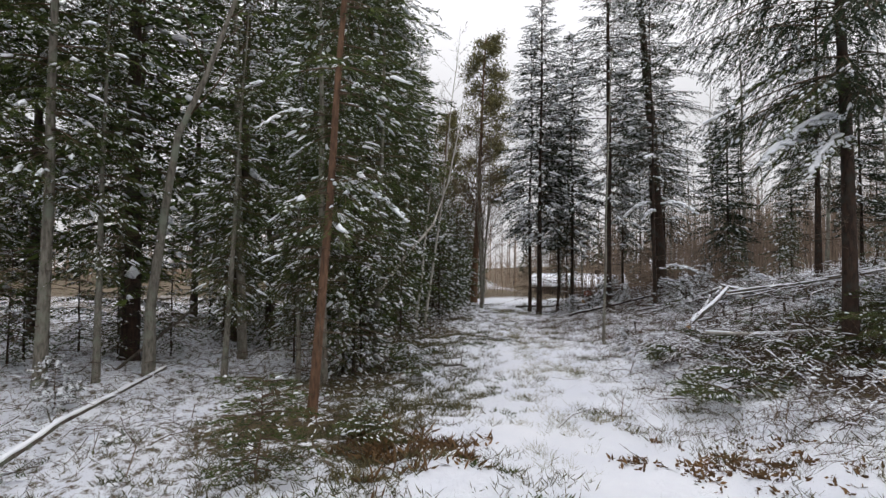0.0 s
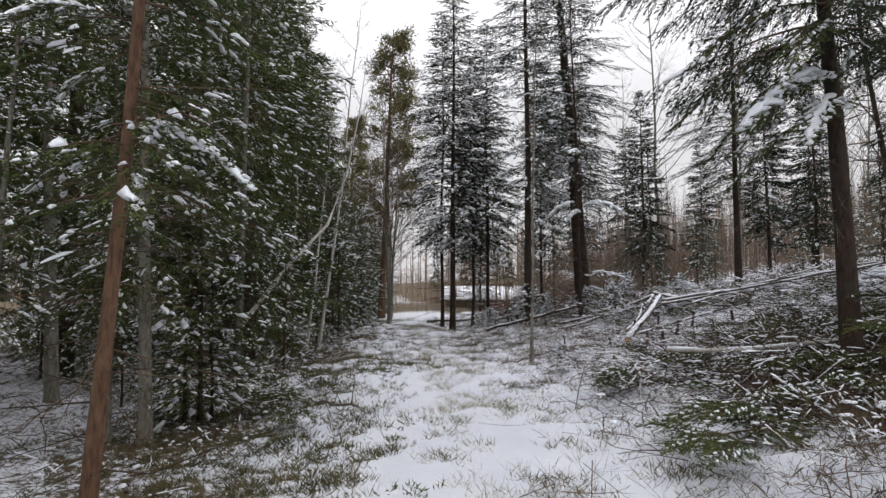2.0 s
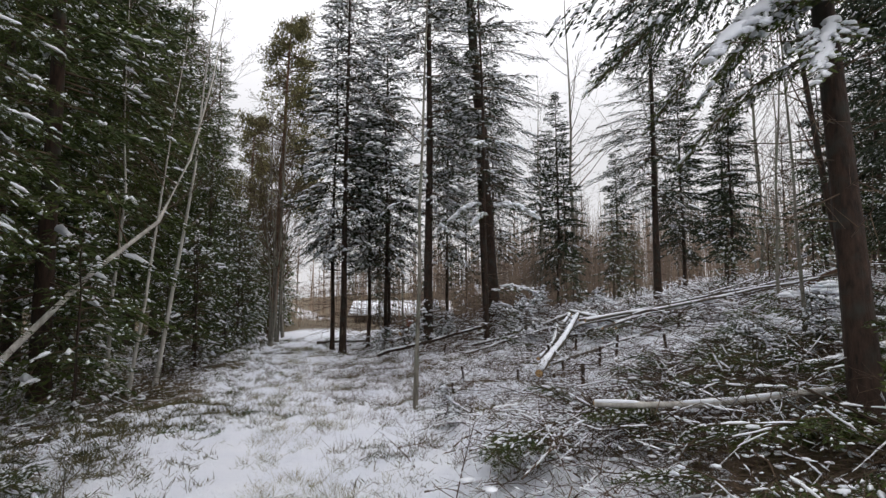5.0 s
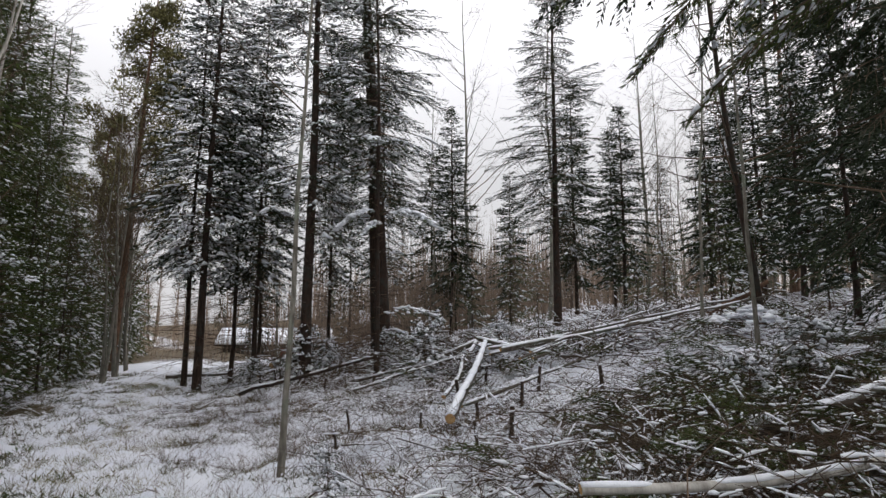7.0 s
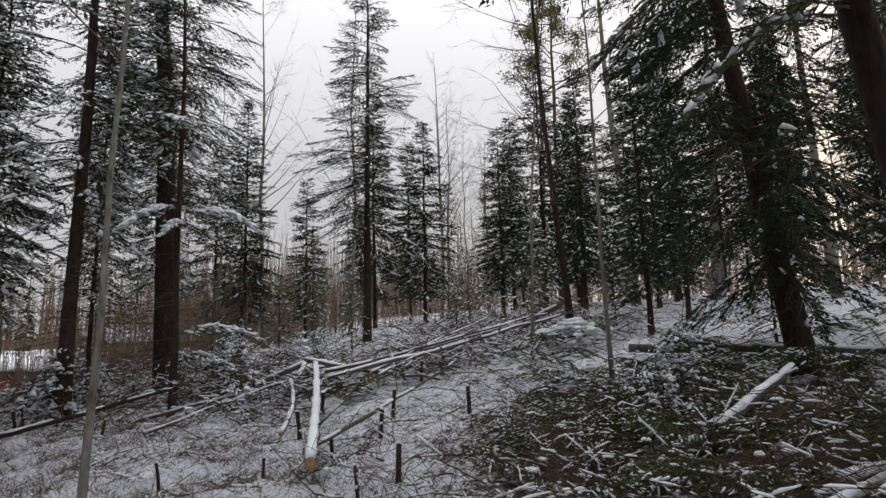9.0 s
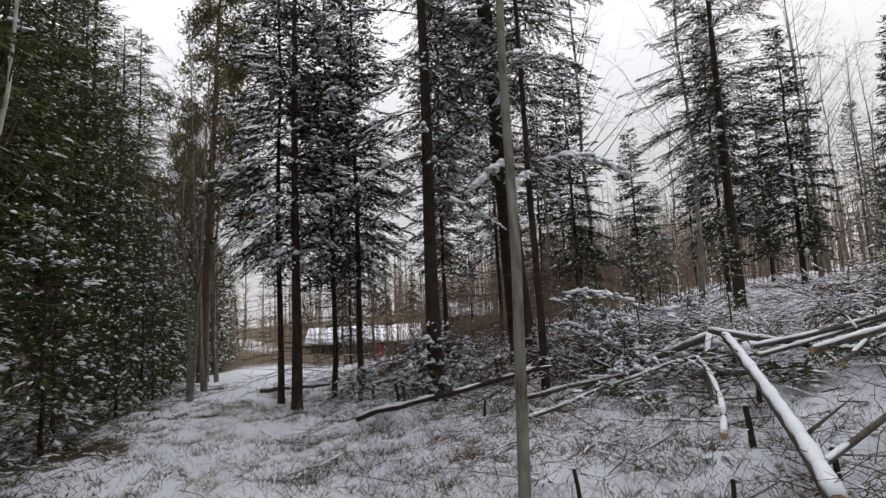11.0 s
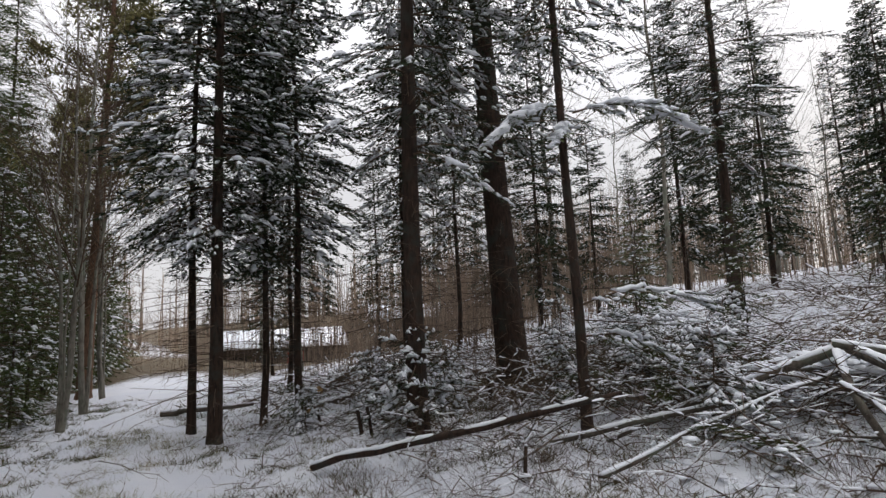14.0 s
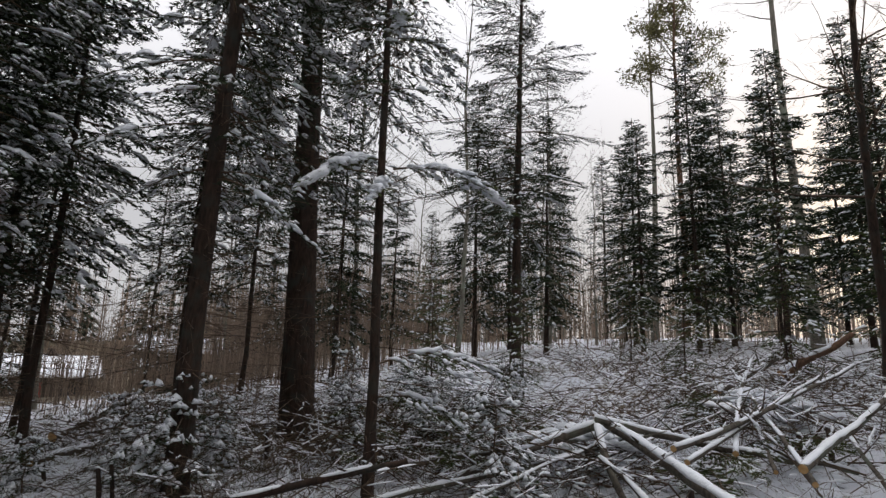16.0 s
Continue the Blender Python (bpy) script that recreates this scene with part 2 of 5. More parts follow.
def build_ground():
    gx, gy = axis(-600, 600, -9, 16, 0.11), axis(-300, 900, 0, 29, 0.115)
    x, y = [a.ravel() for a in np.meshgrid(gx, gy, indexing="ij")]
    z = lie(x, y) + bumps(x, y)
    bag = Bag()
    i, j = [a.ravel() for a in np.meshgrid(np.arange(len(gx) - 1), np.arange(len(gy) - 1), indexing="ij")]
    m = len(gy)
    bag.add(np.stack([x, y, z], 1), np.stack([i * m + j, (i + 1) * m + j, (i + 1) * m + j + 1, i * m + j + 1], 1))
    me = bag.mesh("ground", M_GROUND, True)
    wander = 0.45 * np.sin(y * 1.3) + 0.3 * np.sin(y * 2.9 + x) + 0.25 * np.sin(y * 0.5 + 2)
    off = np.abs(x - trail(y)) + wander
    bare = 0.02 + 0.14 * smooth01(0.9, 2.8, off)
    bare += 0.14 * smooth01(0.8, 2.4, trail(y) - x + wander) + 0.07 * smooth01(1.6, 3.5, x - trail(y)) + 0.10 * smooth01(12, 20, y) * (0.6 + 0.4 * np.sin(y * 1.1 + x * 0.8))
    bare += 0.3 * smooth01(27, 44, y)
    for cx, cy, r, a in BARE:
        bare += a * np.exp(-((x - cx) ** 2 + (y - cy) ** 2) / (r * r))
    layer = me.attributes.new("bare", 'FLOAT', 'POINT')
    layer.data.foreach_set("value", bare.astype(np.float32))
    return tagged(new("ground", me), "snow-covered forest floor with a trodden trail and litter showing through", "ground", kind="structure")


# where needles and leaves lie bare of snow: x, y, reach, how bare
BARE = [(-0.6, 5.6, 0.5, 0.16), (2.5, 5.1, 0.45, 0.2), (-1.9, 6.7, 0.8, 0.2), (-0.5, 6.5, 0.8, 0.15), (-1.5, 9.2, 1.2, 0.14), (-0.6, 8.0, 0.8, 0.10), (4.6, 8.4, 1.2, 0.10), (4.2, 6.6, 0.9, 0.08), (6.2, 10.4, 1.2, 0.06), (4.6, 13.4, 1.6, 0.02), (4.6, 44, 4.0, 0.2), (3.0, 16.4, 1.3, 0.04), (4.2, 17.4, 1.4, 0.04), (13.5, 16.0, 3.0, 0.10), (4.9, 52, 5.0, 0.2), (5.9, 7.2, 1.6, 0.3), (6.6, 9.2, 1.2, 0.16), (8.2, 9.4, 1.6, 0.16), (7.0, 10.6, 1.3, 0.2), (2.9, 5.3, 0.5, 0.12), (-0.2, 17.0, 1.5, 0.22), (0.6, 20.5, 0.9, 0.18), (8.0, 20.0, 1.5, 0.2)]
build_ground()


def ground_at(x, y):
    return float(lie(x, y) + bumps(np.array([x]), np.array([y]))[0])


# ---- trees ----
def bent(rng, height, lean, wobble, n=9):
    """Points up a trunk: lean is how far the top stands off the foot."""
    s = np.linspace(0, 1, n)
    w = np.cumsum(rng.normal(0, wobble, (n, 2)), 0)
    w -= w[0]
    return np.stack([lean[0] * s + w[:, 0], lean[1] * s + w[:, 1], -0.25 + (height + 0.25) * s], 1)


def on_line(pts, z):
    return np.stack([np.interp(z, pts[:, 2], pts[:, k]) for k in range(2)] + [np.asarray(z, float)], -1)


def trunk_of(pts, r, height, sides=10):
    bag = Bag()
    s = np.clip(pts[:, 2] / height, 0, 1)
    rad = r * (1.0 - 0.88 * s ** 0.9)
    rad[0] *= 1.45
    zz = np.concatenate([[pts[0, 2], 0.12], pts[1:, 2]])
    p = on_line(pts, zz)
    rad = np.concatenate([[rad[0]], [r * 1.05], rad[1:]])
    tube(bag, p, rad, sides)
    return bag


def spruce_parts(seed, height, foot, reach, r, step=0.34, spacing=0.035, blade=(0.07, 0.011), snow=0.4, lean=(0, 0), wobble=0.02, dead=0.6, hang=0.5, shape=0.75, every=0.09, snow_size=1.0, whorl=(5, 8), path=None, droop=1.0, fine=True, thin_side=None):
    """Trunk, boughs, needles and snow of one spruce; foot is the height where green boughs begin, thin_side the way of its shorter boughs."""
    rng = np.random.default_rng(seed)
    pts = bent(rng, height, lean, wobble) if path is None else path
    trunk, wood, green, white = trunk_of(pts, r, height), Bag(), Bag(), Bag()
    z = foot
    while z < height - 0.15:
        f = (z - foot) / (height - foot)
        base_len = reach * (1 - f) ** shape * min(1.0, 0.55 + 2.2 * f) + 0.12
        for k in range(rng.integers(*whorl)):
            az = rng.uniform(0, 2 * math.pi)
            L = base_len * rng.uniform(0.65, 1.12)
            if thin_side is not None:
                L *= 1 - 0.65 * max(0.0, math.cos(az - thin_side))
            zb = min(z + rng.uniform(-0.15, 0.15), height - 0.1)
            out = np.array([math.cos(az), math.sin(az), 0])
            side = np.array([-out[1], out[0], 0])
            rise, sag = 0.55 * f - 0.05 + rng.normal(0, 0.07), droop * (0.55 * (1 - f) + 0.1)
            s = np.linspace(0, 1, 7)
            sway = rng.normal(0, 0.06) * L
            bp = on_line(pts, zb)[None] + out * (L * s)[:, None] + side * (sway * s ** 2)[:, None]
            bp[:, 2] += L * (rise * s - sag * s ** 2 + 0.38 * sag * s ** 3)
            e = slice(None) if fine else slice(None, None, 3)
            tube(wood, bp[e], 0.011 * (0.5 + L / 2) * (1.05 - s[e]), 4 if fine else 3)
            n = max(4, int(L / every))
            t = np.linspace(0.16, 1.0, n) + rng.uniform(-0.02, 0.02, n)
            t = np.clip(t, 0.05, 1)
            root = np.stack([np.interp(t, s, bp[:, q]) for q in range(3)], 1)
            sgn = np.where(np.arange(n) % 2 == 0, 1.0, -1.0)
            tl = (0.12 + 0.42 * L * (1 - t) ** 0.8 * np.minimum(1, t * 3)) * rng.uniform(0.7, 1.2, n)
            tl = np.minimum(tl, 0.62)
            down = hang * (1 - f) * rng.uniform(0.4, 1.3, n) + 0.05
            d = unit(out[None] * (0.75 + 0.5 * t)[:, None] + side[None] * (sgn * (1.15 - 0.9 * t))[:, None] - np.array([[0, 0, 1.0]]) * down[:, None])
            tip = root + d * tl[:, None]
            tip[:, 2] -= 0.18 * tl * down
            blades(wood, root, d, unit(np.cross(d, [[0, 0, 1.0]])) * [[0.7, 0.7, 0.7]], tl, 0.006)
            m = np.maximum(2, (tl / spacing).astype(int))
            idx = np.repeat(np.arange(n), m)
            u = np.concatenate([(np.arange(q) + 0.5) / q for q in m])
            p = root[idx] + (tip - root)[idx] * u[:, None]
            ss = unit(np.cross(d, [[0, 0, 1.0]]))[idx]
            sg = rng.choice([-1.0, 1.0], len(idx))[:, None]
            nd = unit(d[idx] * 0.9 + ss * sg * 0.75 + np.array([[0, 0, 1.0]]) * rng.uniform(-0.35, 0.45, (len(idx), 1)))
            nw = unit(np.cross(nd, rng.normal(0, 1, (len(idx), 3))))
            blades(green, p, nd, nw, blade[0] * rng.uniform(0.7, 1.3, len(idx)), blade[1] * rng.uniform(0.8, 1.3, len(idx)))
            # the bough's own top carries needles too
            if snow > 0:
                pick = rng.uniform(0, 1, n) < snow * (0.35 + 0.9 * t)
                q = int(pick.sum())
                mid = root[pick] + (tip - root)[pick] * rng.uniform(0.25, 0.75, (q, 1))
                mid[:, 2] += 0.012
                lumps(white, mid, d[pick], np.minimum(tl[pick] * rng.uniform(0.18, 0.45, q), 0.16), snow_size * rng.uniform(0.016, 0.036, q), snow_size * rng.uniform(0.012, 0.026, q), fine)
                if rng.uniform() < snow:
                    a = rng.uniform(0.45, 0.8)
                    c = np.array([[np.interp(a, s, bp[:, q2]) for q2 in range(3)]]) + [[0, 0, 0.02]]
                    lumps(white, c, unit((bp[-1] - bp[2])[None]), L * rng.uniform(0.12, 0.3), 0.055 * snow_size, 0.04 * snow_size)
        z += step * rng.uniform(0.8, 1.2) * (1.15 - 0.5 * f)
    # dry lower boughs
    k = int(dead * max(0, foot - 0.3) * 16)
    if k:
        zz = rng.uniform(0.4, foot + 0.8, k)
        az = rng.uniform(0, 2 * math.pi, k)
        L = rng.uniform(0.3, 1.0, k) * min(1.5, reach)
        a = on_line(pts, zz)
        d = np.stack([np.cos(az), np.sin(az), rng.uniform(-0.3, 0.12, k)], 1)
        b = a + d * L[:, None]
        sticks(wood, a, b, 0.007, 0.002)
        w = rng.uniform(0.3, 0.9, (k * 5, 1))
        i = np.repeat(np.arange(k), 5)
        c = a[i] + (b - a)[i] * w
        e = unit(d[i] + rng.normal(0, 0.6, (k * 5, 3)) - [[0, 0, 0.2]])
        sticks(wood, c, c + e * rng.uniform(0.1, 0.35, (k * 5, 1)), 0.003, 0.001)
    return trunk, wood, green, white


def meshes_of(bags, bark_mat, needle_mat):
    trunk, wood, green, white = bags
    return (trunk.mesh("trunk", bark_mat, True), wood.mesh("boughs", M_TWIG), green.mesh("needles", needle_mat), white.mesh("snow", M_SNOW, True))


def plant(name, meshes, x, y, label, category, group="", turn=0.0, size=1.0, sink=0.0):
    ob = empty(name, (x, y, ground_at(x, y) - sink), radians(turn), size)
    for n, me in zip(("trunk", "branchwork", "foliage", "snow_cover"), meshes):
        if me is not None and len(me.polygons):
            q = part(n, me, None, ob)
            if n != "trunk":
                q["kind"] = "stuff"
    return tagged(ob, label, category, group)


def bare_tree_parts(seed, height, r, lean=(0, 0), wobble=0.04, limbs=16, first=0.35, twigs=7, up=0.9, spread=0.3, stems=1, path=None):
    """A leafless tree: trunk, ascending limbs and fine twigs."""
    rng = np.random.default_rng(seed)
    trunk, wood = Bag(), Bag()
    for q in range(stems):
        ln = (lean[0] + rng.normal(0, 0.5) * (q > 0), lean[1] + rng.normal(0, 0.5) * (q > 0))
        pts = bent(rng, height * (1 - 0.12 * q), ln, wobble) if path is None else np.asarray(path, float)
        h = pts[-1, 2]
        rr = r * (1 - 0.3 * q)
        s = np.clip(pts[:, 2] / h, 0, 1)
        rad = rr * (1 - 0.92 * s)
        rad[0] *= 1.3
        tube(trunk, pts, rad, 8)
        for k in range(limbs):
            z = h * (first + (0.97 - first) * (k + rng.uniform(0, 1)) / limbs)
            a = on_line(pts, z)
            az = rng.uniform(0, 2 * math.pi)
            L = spread * h * (1.05 - z / h) * rng.uniform(0.6, 1.2) + 0.2
            d = unit(np.array([math.cos(az), math.sin(az), up + rng.normal(0, 0.25)]))
            t = np.linspace(0, 1, 4)
            bp = a + d * (L * t)[:, None] + np.array([0, 0, 0.25 * L]) * (t ** 2)[:, None]
            r1 = max(0.004, rr * 0.3 * (1 - z / h) + 0.003)
            tube(wood, bp, r1 * (1.05 - 0.9 * t), 4)
            for j in range(twigs):
                u = rng.uniform(0.25, 1)
                c = np.array([np.interp(u, t, bp[:, e]) for e in range(3)])
                e = unit(d + rng.normal(0, 0.5, 3))
                tl = L * rng.uniform(0.2, 0.5)
                sticks(wood, [c], [c + e * tl], 0.0035, 0.0012)
                m = 3
                w = c + e * tl * rng.uniform(0.3, 1, (m, 1))
                e2 = unit(e[None] + rng.normal(0, 0.5, (m, 3)))
                sticks(wood, w, w + e2 * tl * 0.5, 0.0022, 0.001)
    return trunk, wood


def bare_meshes(bags, mat):
    return (bags[0].mesh("trunk", mat, True), bags[1].mesh("branches", M_TWIG))


def plant_bare(name, meshes, x, y, label, group="", turn=0.0, size=1.0, category="tree"):
    ob = empty(name, (x, y, ground_at(x, y) - 0.03), radians(turn), size)
    part("trunk", meshes[0], None, ob)
    part("branchwork", meshes[1], None, ob)["kind"] = "stuff"
    return tagged(ob, label, category, group)


# tall spruces with a clear stem on the rise beside the trail
HERO = dict(spacing=0.021, blade=(0.062, 0.0075), every=0.07, step=0.33)
MID = dict(spacing=0.036, blade=(0.13, 0.021), every=0.09, step=0.30, snow_size=1.35, fine=False)
TALL = "tall spruce with clear dark stem and frosted upper boughs"
CLEAR = "tall spruces on the rise"
m_tall = [meshes_of(spruce_parts(11, 13.5, 3.1, 1.9, 0.105, snow=0.85, snow_size=1.2, dead=2.0, hang=0.7, whorl=(6, 9), **dict(HERO, spacing=0.022, every=0.08, step=0.38)), M_SPRUCE_BARK, M_NEEDLE_SHADED),
          meshes_of(spruce_parts(12, 14.5, 3.3, 1.9, 0.125, snow=0.85, snow_size=1.2, dead=2.0, hang=0.7, whorl=(6, 9), **dict(HERO, spacing=0.022, every=0.08, step=0.38)), M_SPRUCE_BARK, M_NEEDLE_SHADED)]
m_thick = meshes_of(spruce_parts(13, 15.5, 3.6, 2.5, 0.25, snow=0.5, hang=0.75, lean=(-1.4, -0.2), wobble=0.05, whorl=(5, 8), dead=1.6, **dict(HERO, spacing=0.022, every=0.08, step=0.38)), M_SPRUCE_BARK, M_NEEDLE_SHADED)
m_slim = meshes_of(spruce_parts(14, 9.5, 2.5, 1.3, 0.06, snow=0.65, whorl=(7, 11), dead=1.8, hang=0.7, **dict(MID, spacing=0.026, blade=(0.085, 0.012), every=0.09, step=0.34, snow_size=1.2)), M_SPRUCE_BARK, M_NEEDLE_SHADED)
plant("spruce", m_tall[0], 3.5, 21.9, TALL, "tree", CLEAR)
plant("spruce", m_tall[1], 5.3, 18.95, TALL, "tree", CLEAR, 70)
plant("spruce", m_thick, 7.45, 19.95, "thick old leaning spruce with a heavy dark trunk", "tree", CLEAR)
SLIM = "slim spruce with a thin bare lower stem"
for x, y, turn, size in ((3.3, 22.9, 30, 1.2), (4.35, 22.7, 130, 1.05), (4.95, 22.6, 230, 1.15), (6.9, 22.4, 310, 0.95), (5.6, 25.8, 80, 1.0), (9.2, 24.4, 80, 1.0)):
    plant("spruce", m_slim, x, y, SLIM, "tree", "slim spruces", turn, size)


def pillow(bag, p, r, rng, n=9, m=6):
    """A soft heap of snow: a squashed, uneven ball."""
    a, b = np.meshgrid(np.arange(n) * 2 * math.pi / n, np.linspace(0.0, math.pi, m), indexing="ij")
    q = 1 + rng.normal(0, 0.24, a.shape)
    v = np.stack([np.cos(a) * np.sin(b) * q * r[0], np.sin(a) * np.sin(b) * q * r[1], np.cos(b) * r[2] * np.where(b > 1.6, 0.35, 1.0)], -1).reshape(-1, 3) + p
    i, j = [k.ravel() for k in np.meshgrid(np.arange(n), np.arange(m - 1), indexing="ij")]
    i2 = (i + 1) % n
    bag.add(v, np.stack([i * m + j, i * m + j + 1, i2 * m + j + 1, i2 * m + j], 1))


def spray(wood, green, white, a, b, rng, sag=0.25, every=0.05, width=0.4, snow=0.5, size=1.0, heap=0.0, blade=(0.055, 0.006)):
    """One spruce bough from a to b with its side twigs, needles and snow."""
    a, b = np.asarray(a, float), np.asarray(b, float)
    L = np.linalg.norm(b - a)
    s = np.linspace(0, 1, 7)
    bp = a + (b - a) * s[:, None]
    bp[:, 2] += sag * L * np.sin(s * math.pi) * 0.5
    tube(wood, bp, 0.011 * (0.4 + L / 2) * (1.05 - s), 4)
    out = unit(b - a)
    side = unit(np.cross(out, [0, 0, 1.0]))
    n = max(4, int(L / every))
    t = np.linspace(0.12, 1, n)
    root = np.stack([np.interp(t, s, bp[:, q]) for q in range(3)], 1)
    sgn = np.where(np.arange(n) % 2 == 0, 1.0, -1.0)
    tl = (0.10 + width * L * (1 - t) ** 0.7 * np.minimum(1, t * 2.5)) * rng.uniform(0.7, 1.2, n)
    d = unit(out[None] * (0.8 + 0.5 * t)[:, None] + side[None] * (sgn * (1.1 - 0.8 * t))[:, None] - np.array([[0, 0, 1.0]]) * rng.uniform(0.05, 0.6, (n, 1)))
    tip = root + d * tl[:, None]
    sticks(wood, root, tip, 0.005, 0.0015)
    m = np.maximum(3, (tl / 0.011).astype(int))
    idx = np.repeat(np.arange(n), m)
    u = np.concatenate([(np.arange(q) + 0.5) / q for q in m])
    p = root[idx] + (tip - root)[idx] * u[:, None]
    ss = unit(np.cross(d, [[0, 0, 1.0]]))[idx]
    nd = unit(d[idx] * 0.9 + ss * rng.choice([-1.0, 1.0], (len(idx), 1)) * 0.8 + np.array([[0, 0, 1.0]]) * rng.uniform(-0.4, 0.4, (len(idx), 1)))
    blades(green, p, nd, unit(np.cross(nd, rng.normal(0, 1, (len(idx), 3)))), blade[0] * rng.uniform(0.7, 1.3, len(idx)), blade[1])
    pick = rng.uniform(0, 1, n) < snow
    q = int(pick.sum())
    mid = root[pick] + (tip - root)[pick] * rng.uniform(0.3, 0.8, (q, 1)) + [[0, 0, 0.015]]
    lumps(white, mid, d[pick], np.minimum(tl[pick] * rng.uniform(0.15, 0.4, q), 0.09), size * rng.uniform(0.014, 0.03, q), size * rng.uniform(0.010, 0.022, q))
    if heap:
        for lo, hi in ((0.25, 0.55), (0.5, 0.8), (0.72, 1.0)):
            e = np.linspace(lo, hi, 7)
            c = np.stack([np.interp(e, s, bp[:, q]) for q in range(3)], 1) + rng.normal(0, 0.012, (7, 3)) + [0, 0, 0.02]
            tube(white, c, heap * 0.075 * np.array([0.25, 0.7, 1.0, 0.85, 1.05, 0.7, 0.2]) * rng.uniform(0.8, 1.15, 7), 9, 0.5)
        for k in range(n):
            for e in rng.uniform(0.05, 1.0, 3):
                c = root[k] + (tip[k] - root[k]) * e + [0, 0, 0.012]
                pillow(white, c, np.array([0.045, 0.04, 0.024]) * heap * rng.uniform(0.45, 1.25), rng, 6, 4)


def laden(tree_ob, boughs, seed):
    """Hangs boughs that bow under heaps of snow on a tree; each is a part with its own snow."""
    rng = np.random.default_rng(seed)
    base = Vector(tree_ob.location)
    for a, b, heap in boughs:
        wood, green, white = Bag(), Bag(), Bag()
        o = np.array(base)
        spray(wood, green, white, np.array(a) - o, np.array(b) - o, rng, 0.3, 0.05, 0.35, 0.8, 1.4, heap)
        ob = part("bough", green, M_NEEDLE, tree_ob, "green bough bent under fresh snow")
        part("branchwork", wood, M_TWIG, ob)["kind"] = "stuff"
        part("snow_cover", white, M_SNOW, ob, "", True)["kind"] = "stuff"


slim_near = meshes_of(spruce_parts(17, 11.0, 4.0, 1.25, 0.057, snow=0.6, lean=(0.15, 0.3), **HERO), M_SPRUCE_BARK, M_NEEDLE_SHADED)
ob = plant("spruce", slim_near, 6.15, 17.1, "slim spruce with boughs bowed under heaps of snow", "tree", "slim spruces")
laden(ob, [((6.2, 17.15, 3.75), (5.35, 17.35, 3.3), 1.15), ((6.2, 17.1, 3.5), (5.75, 16.85, 3.2), 0.9), ((6.2, 17.05, 3.65), (7.0, 16.2, 3.3), 1.2),
           ((6.2, 17.1, 5.0), (5.7, 16.5, 4.9), 0.8), ((6.2, 17.1, 5.1), (6.7, 16.6, 4.9), 0.6), ((6.15, 17.1, 1.7), (7.1, 16.3, 1.6), 0.8), ((6.15, 17.1, 1.4), (7.0, 16.6, 1.05), 0.7)], 3)

# the dark spruces close to the trail on the rise, shade in their needle colour
DARK = "dark spruces by the trail"
m_near = meshes_of(spruce_parts(15, 12.5, 3.8, 3.1, 0.11, thin_side=0.0, snow=0.3, hang=1.7, lean=(0.7, 1.1), spacing=0.015, blade=(0.06, 0.008), every=0.06, step=0.33, droop=0.75, whorl=(5, 8)), M_SPRUCE_BARK, M_NEEDLE_SHADED)
m_near2 = meshes_of(spruce_parts(16, 12.5, 1.2, 1.85, 0.15, whorl=(4, 7), snow=0.08, hang=1.2, lean=(-0.3, 1.4), spacing=0.017, blade=(0.07, 0.009), every=0.055, step=0.25, droop=1.4), M_SPRUCE_BARK, M_NEEDLE_SHADED)
ob = plant("spruce", m_near, 5.52, 8.06, "tall leaning spruce with drooping dark boughs over bare trunk", "tree", DARK)
laden(ob, [((5.8, 8.3, 3.9), (4.4, 8.1, 3.2), 1.1), ((5.8, 8.3, 3.6), (4.7, 7.6, 2.9), 0.7), ((5.75, 8.3, 3.5), (4.9, 9.1, 2.7), 0), ((5.8, 8.4, 4.4), (4.2, 9.3, 3.4), 0), ((5.8, 8.4, 4.8), (3.9, 8.5, 3.8), 0), ((5.8, 8.4, 4.5), (4.3, 7.4, 3.4), 0), ((5.8, 8.4, 4.0), (4.6, 8.5, 3.0), 0), ((5.8, 8.4, 4.2), (5.0, 9.6, 3.2), 0)], 4)
plant("spruce", m_near2, 9.5, 9.2, "dense dark spruce with hanging boughs", "tree", DARK)

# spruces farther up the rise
m_thin = meshes_of(spruce_parts(28, 10.5, 1.2, 1.6, 0.10, snow=0.4, **dict(MID, spacing=0.075, blade=(0.17, 0.024), every=0.13)), M_SPRUCE_BARK, M_NEEDLE_SHADED)
m_mid = [meshes_of(spruce_parts(21 + k, 9.5 + k, 1.5, 1.7, 0.10, snow=0.4, **MID), M_SPRUCE_BARK, M_NEEDLE_SHADED) for k in range(3)]
m_open = meshes_of(spruce_parts(29, 11.5, 3.0, 2.5, 0.13, snow=0.4, **HERO), M_SPRUCE_BARK, M_NEEDLE_SHADED)
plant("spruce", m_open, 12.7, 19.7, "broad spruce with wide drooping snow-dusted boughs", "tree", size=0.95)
m_tilt = meshes_of(spruce_parts(18, 11.0, 2.6, 1.7, 0.12, snow=0.15, hang=1.2, lean=(0.1, 1.6), whorl=(3, 5), dead=1.5, **HERO), M_SPRUCE_BARK, M_NEEDLE_SHADED)
plant("spruce", m_tilt, 10.6, 7.0, "tilted dark spruce with sparse hanging boughs", "tree", DARK)
plant("spruce", m_mid[0], 13.4, 8.4, "dense dark spruce with hanging boughs", "tree", DARK, 200, 0.55)
plant("spruce", m_mid[1], 12.6, 12.0, "dense dark spruce with hanging boughs", "tree", DARK, 120, 0.6)
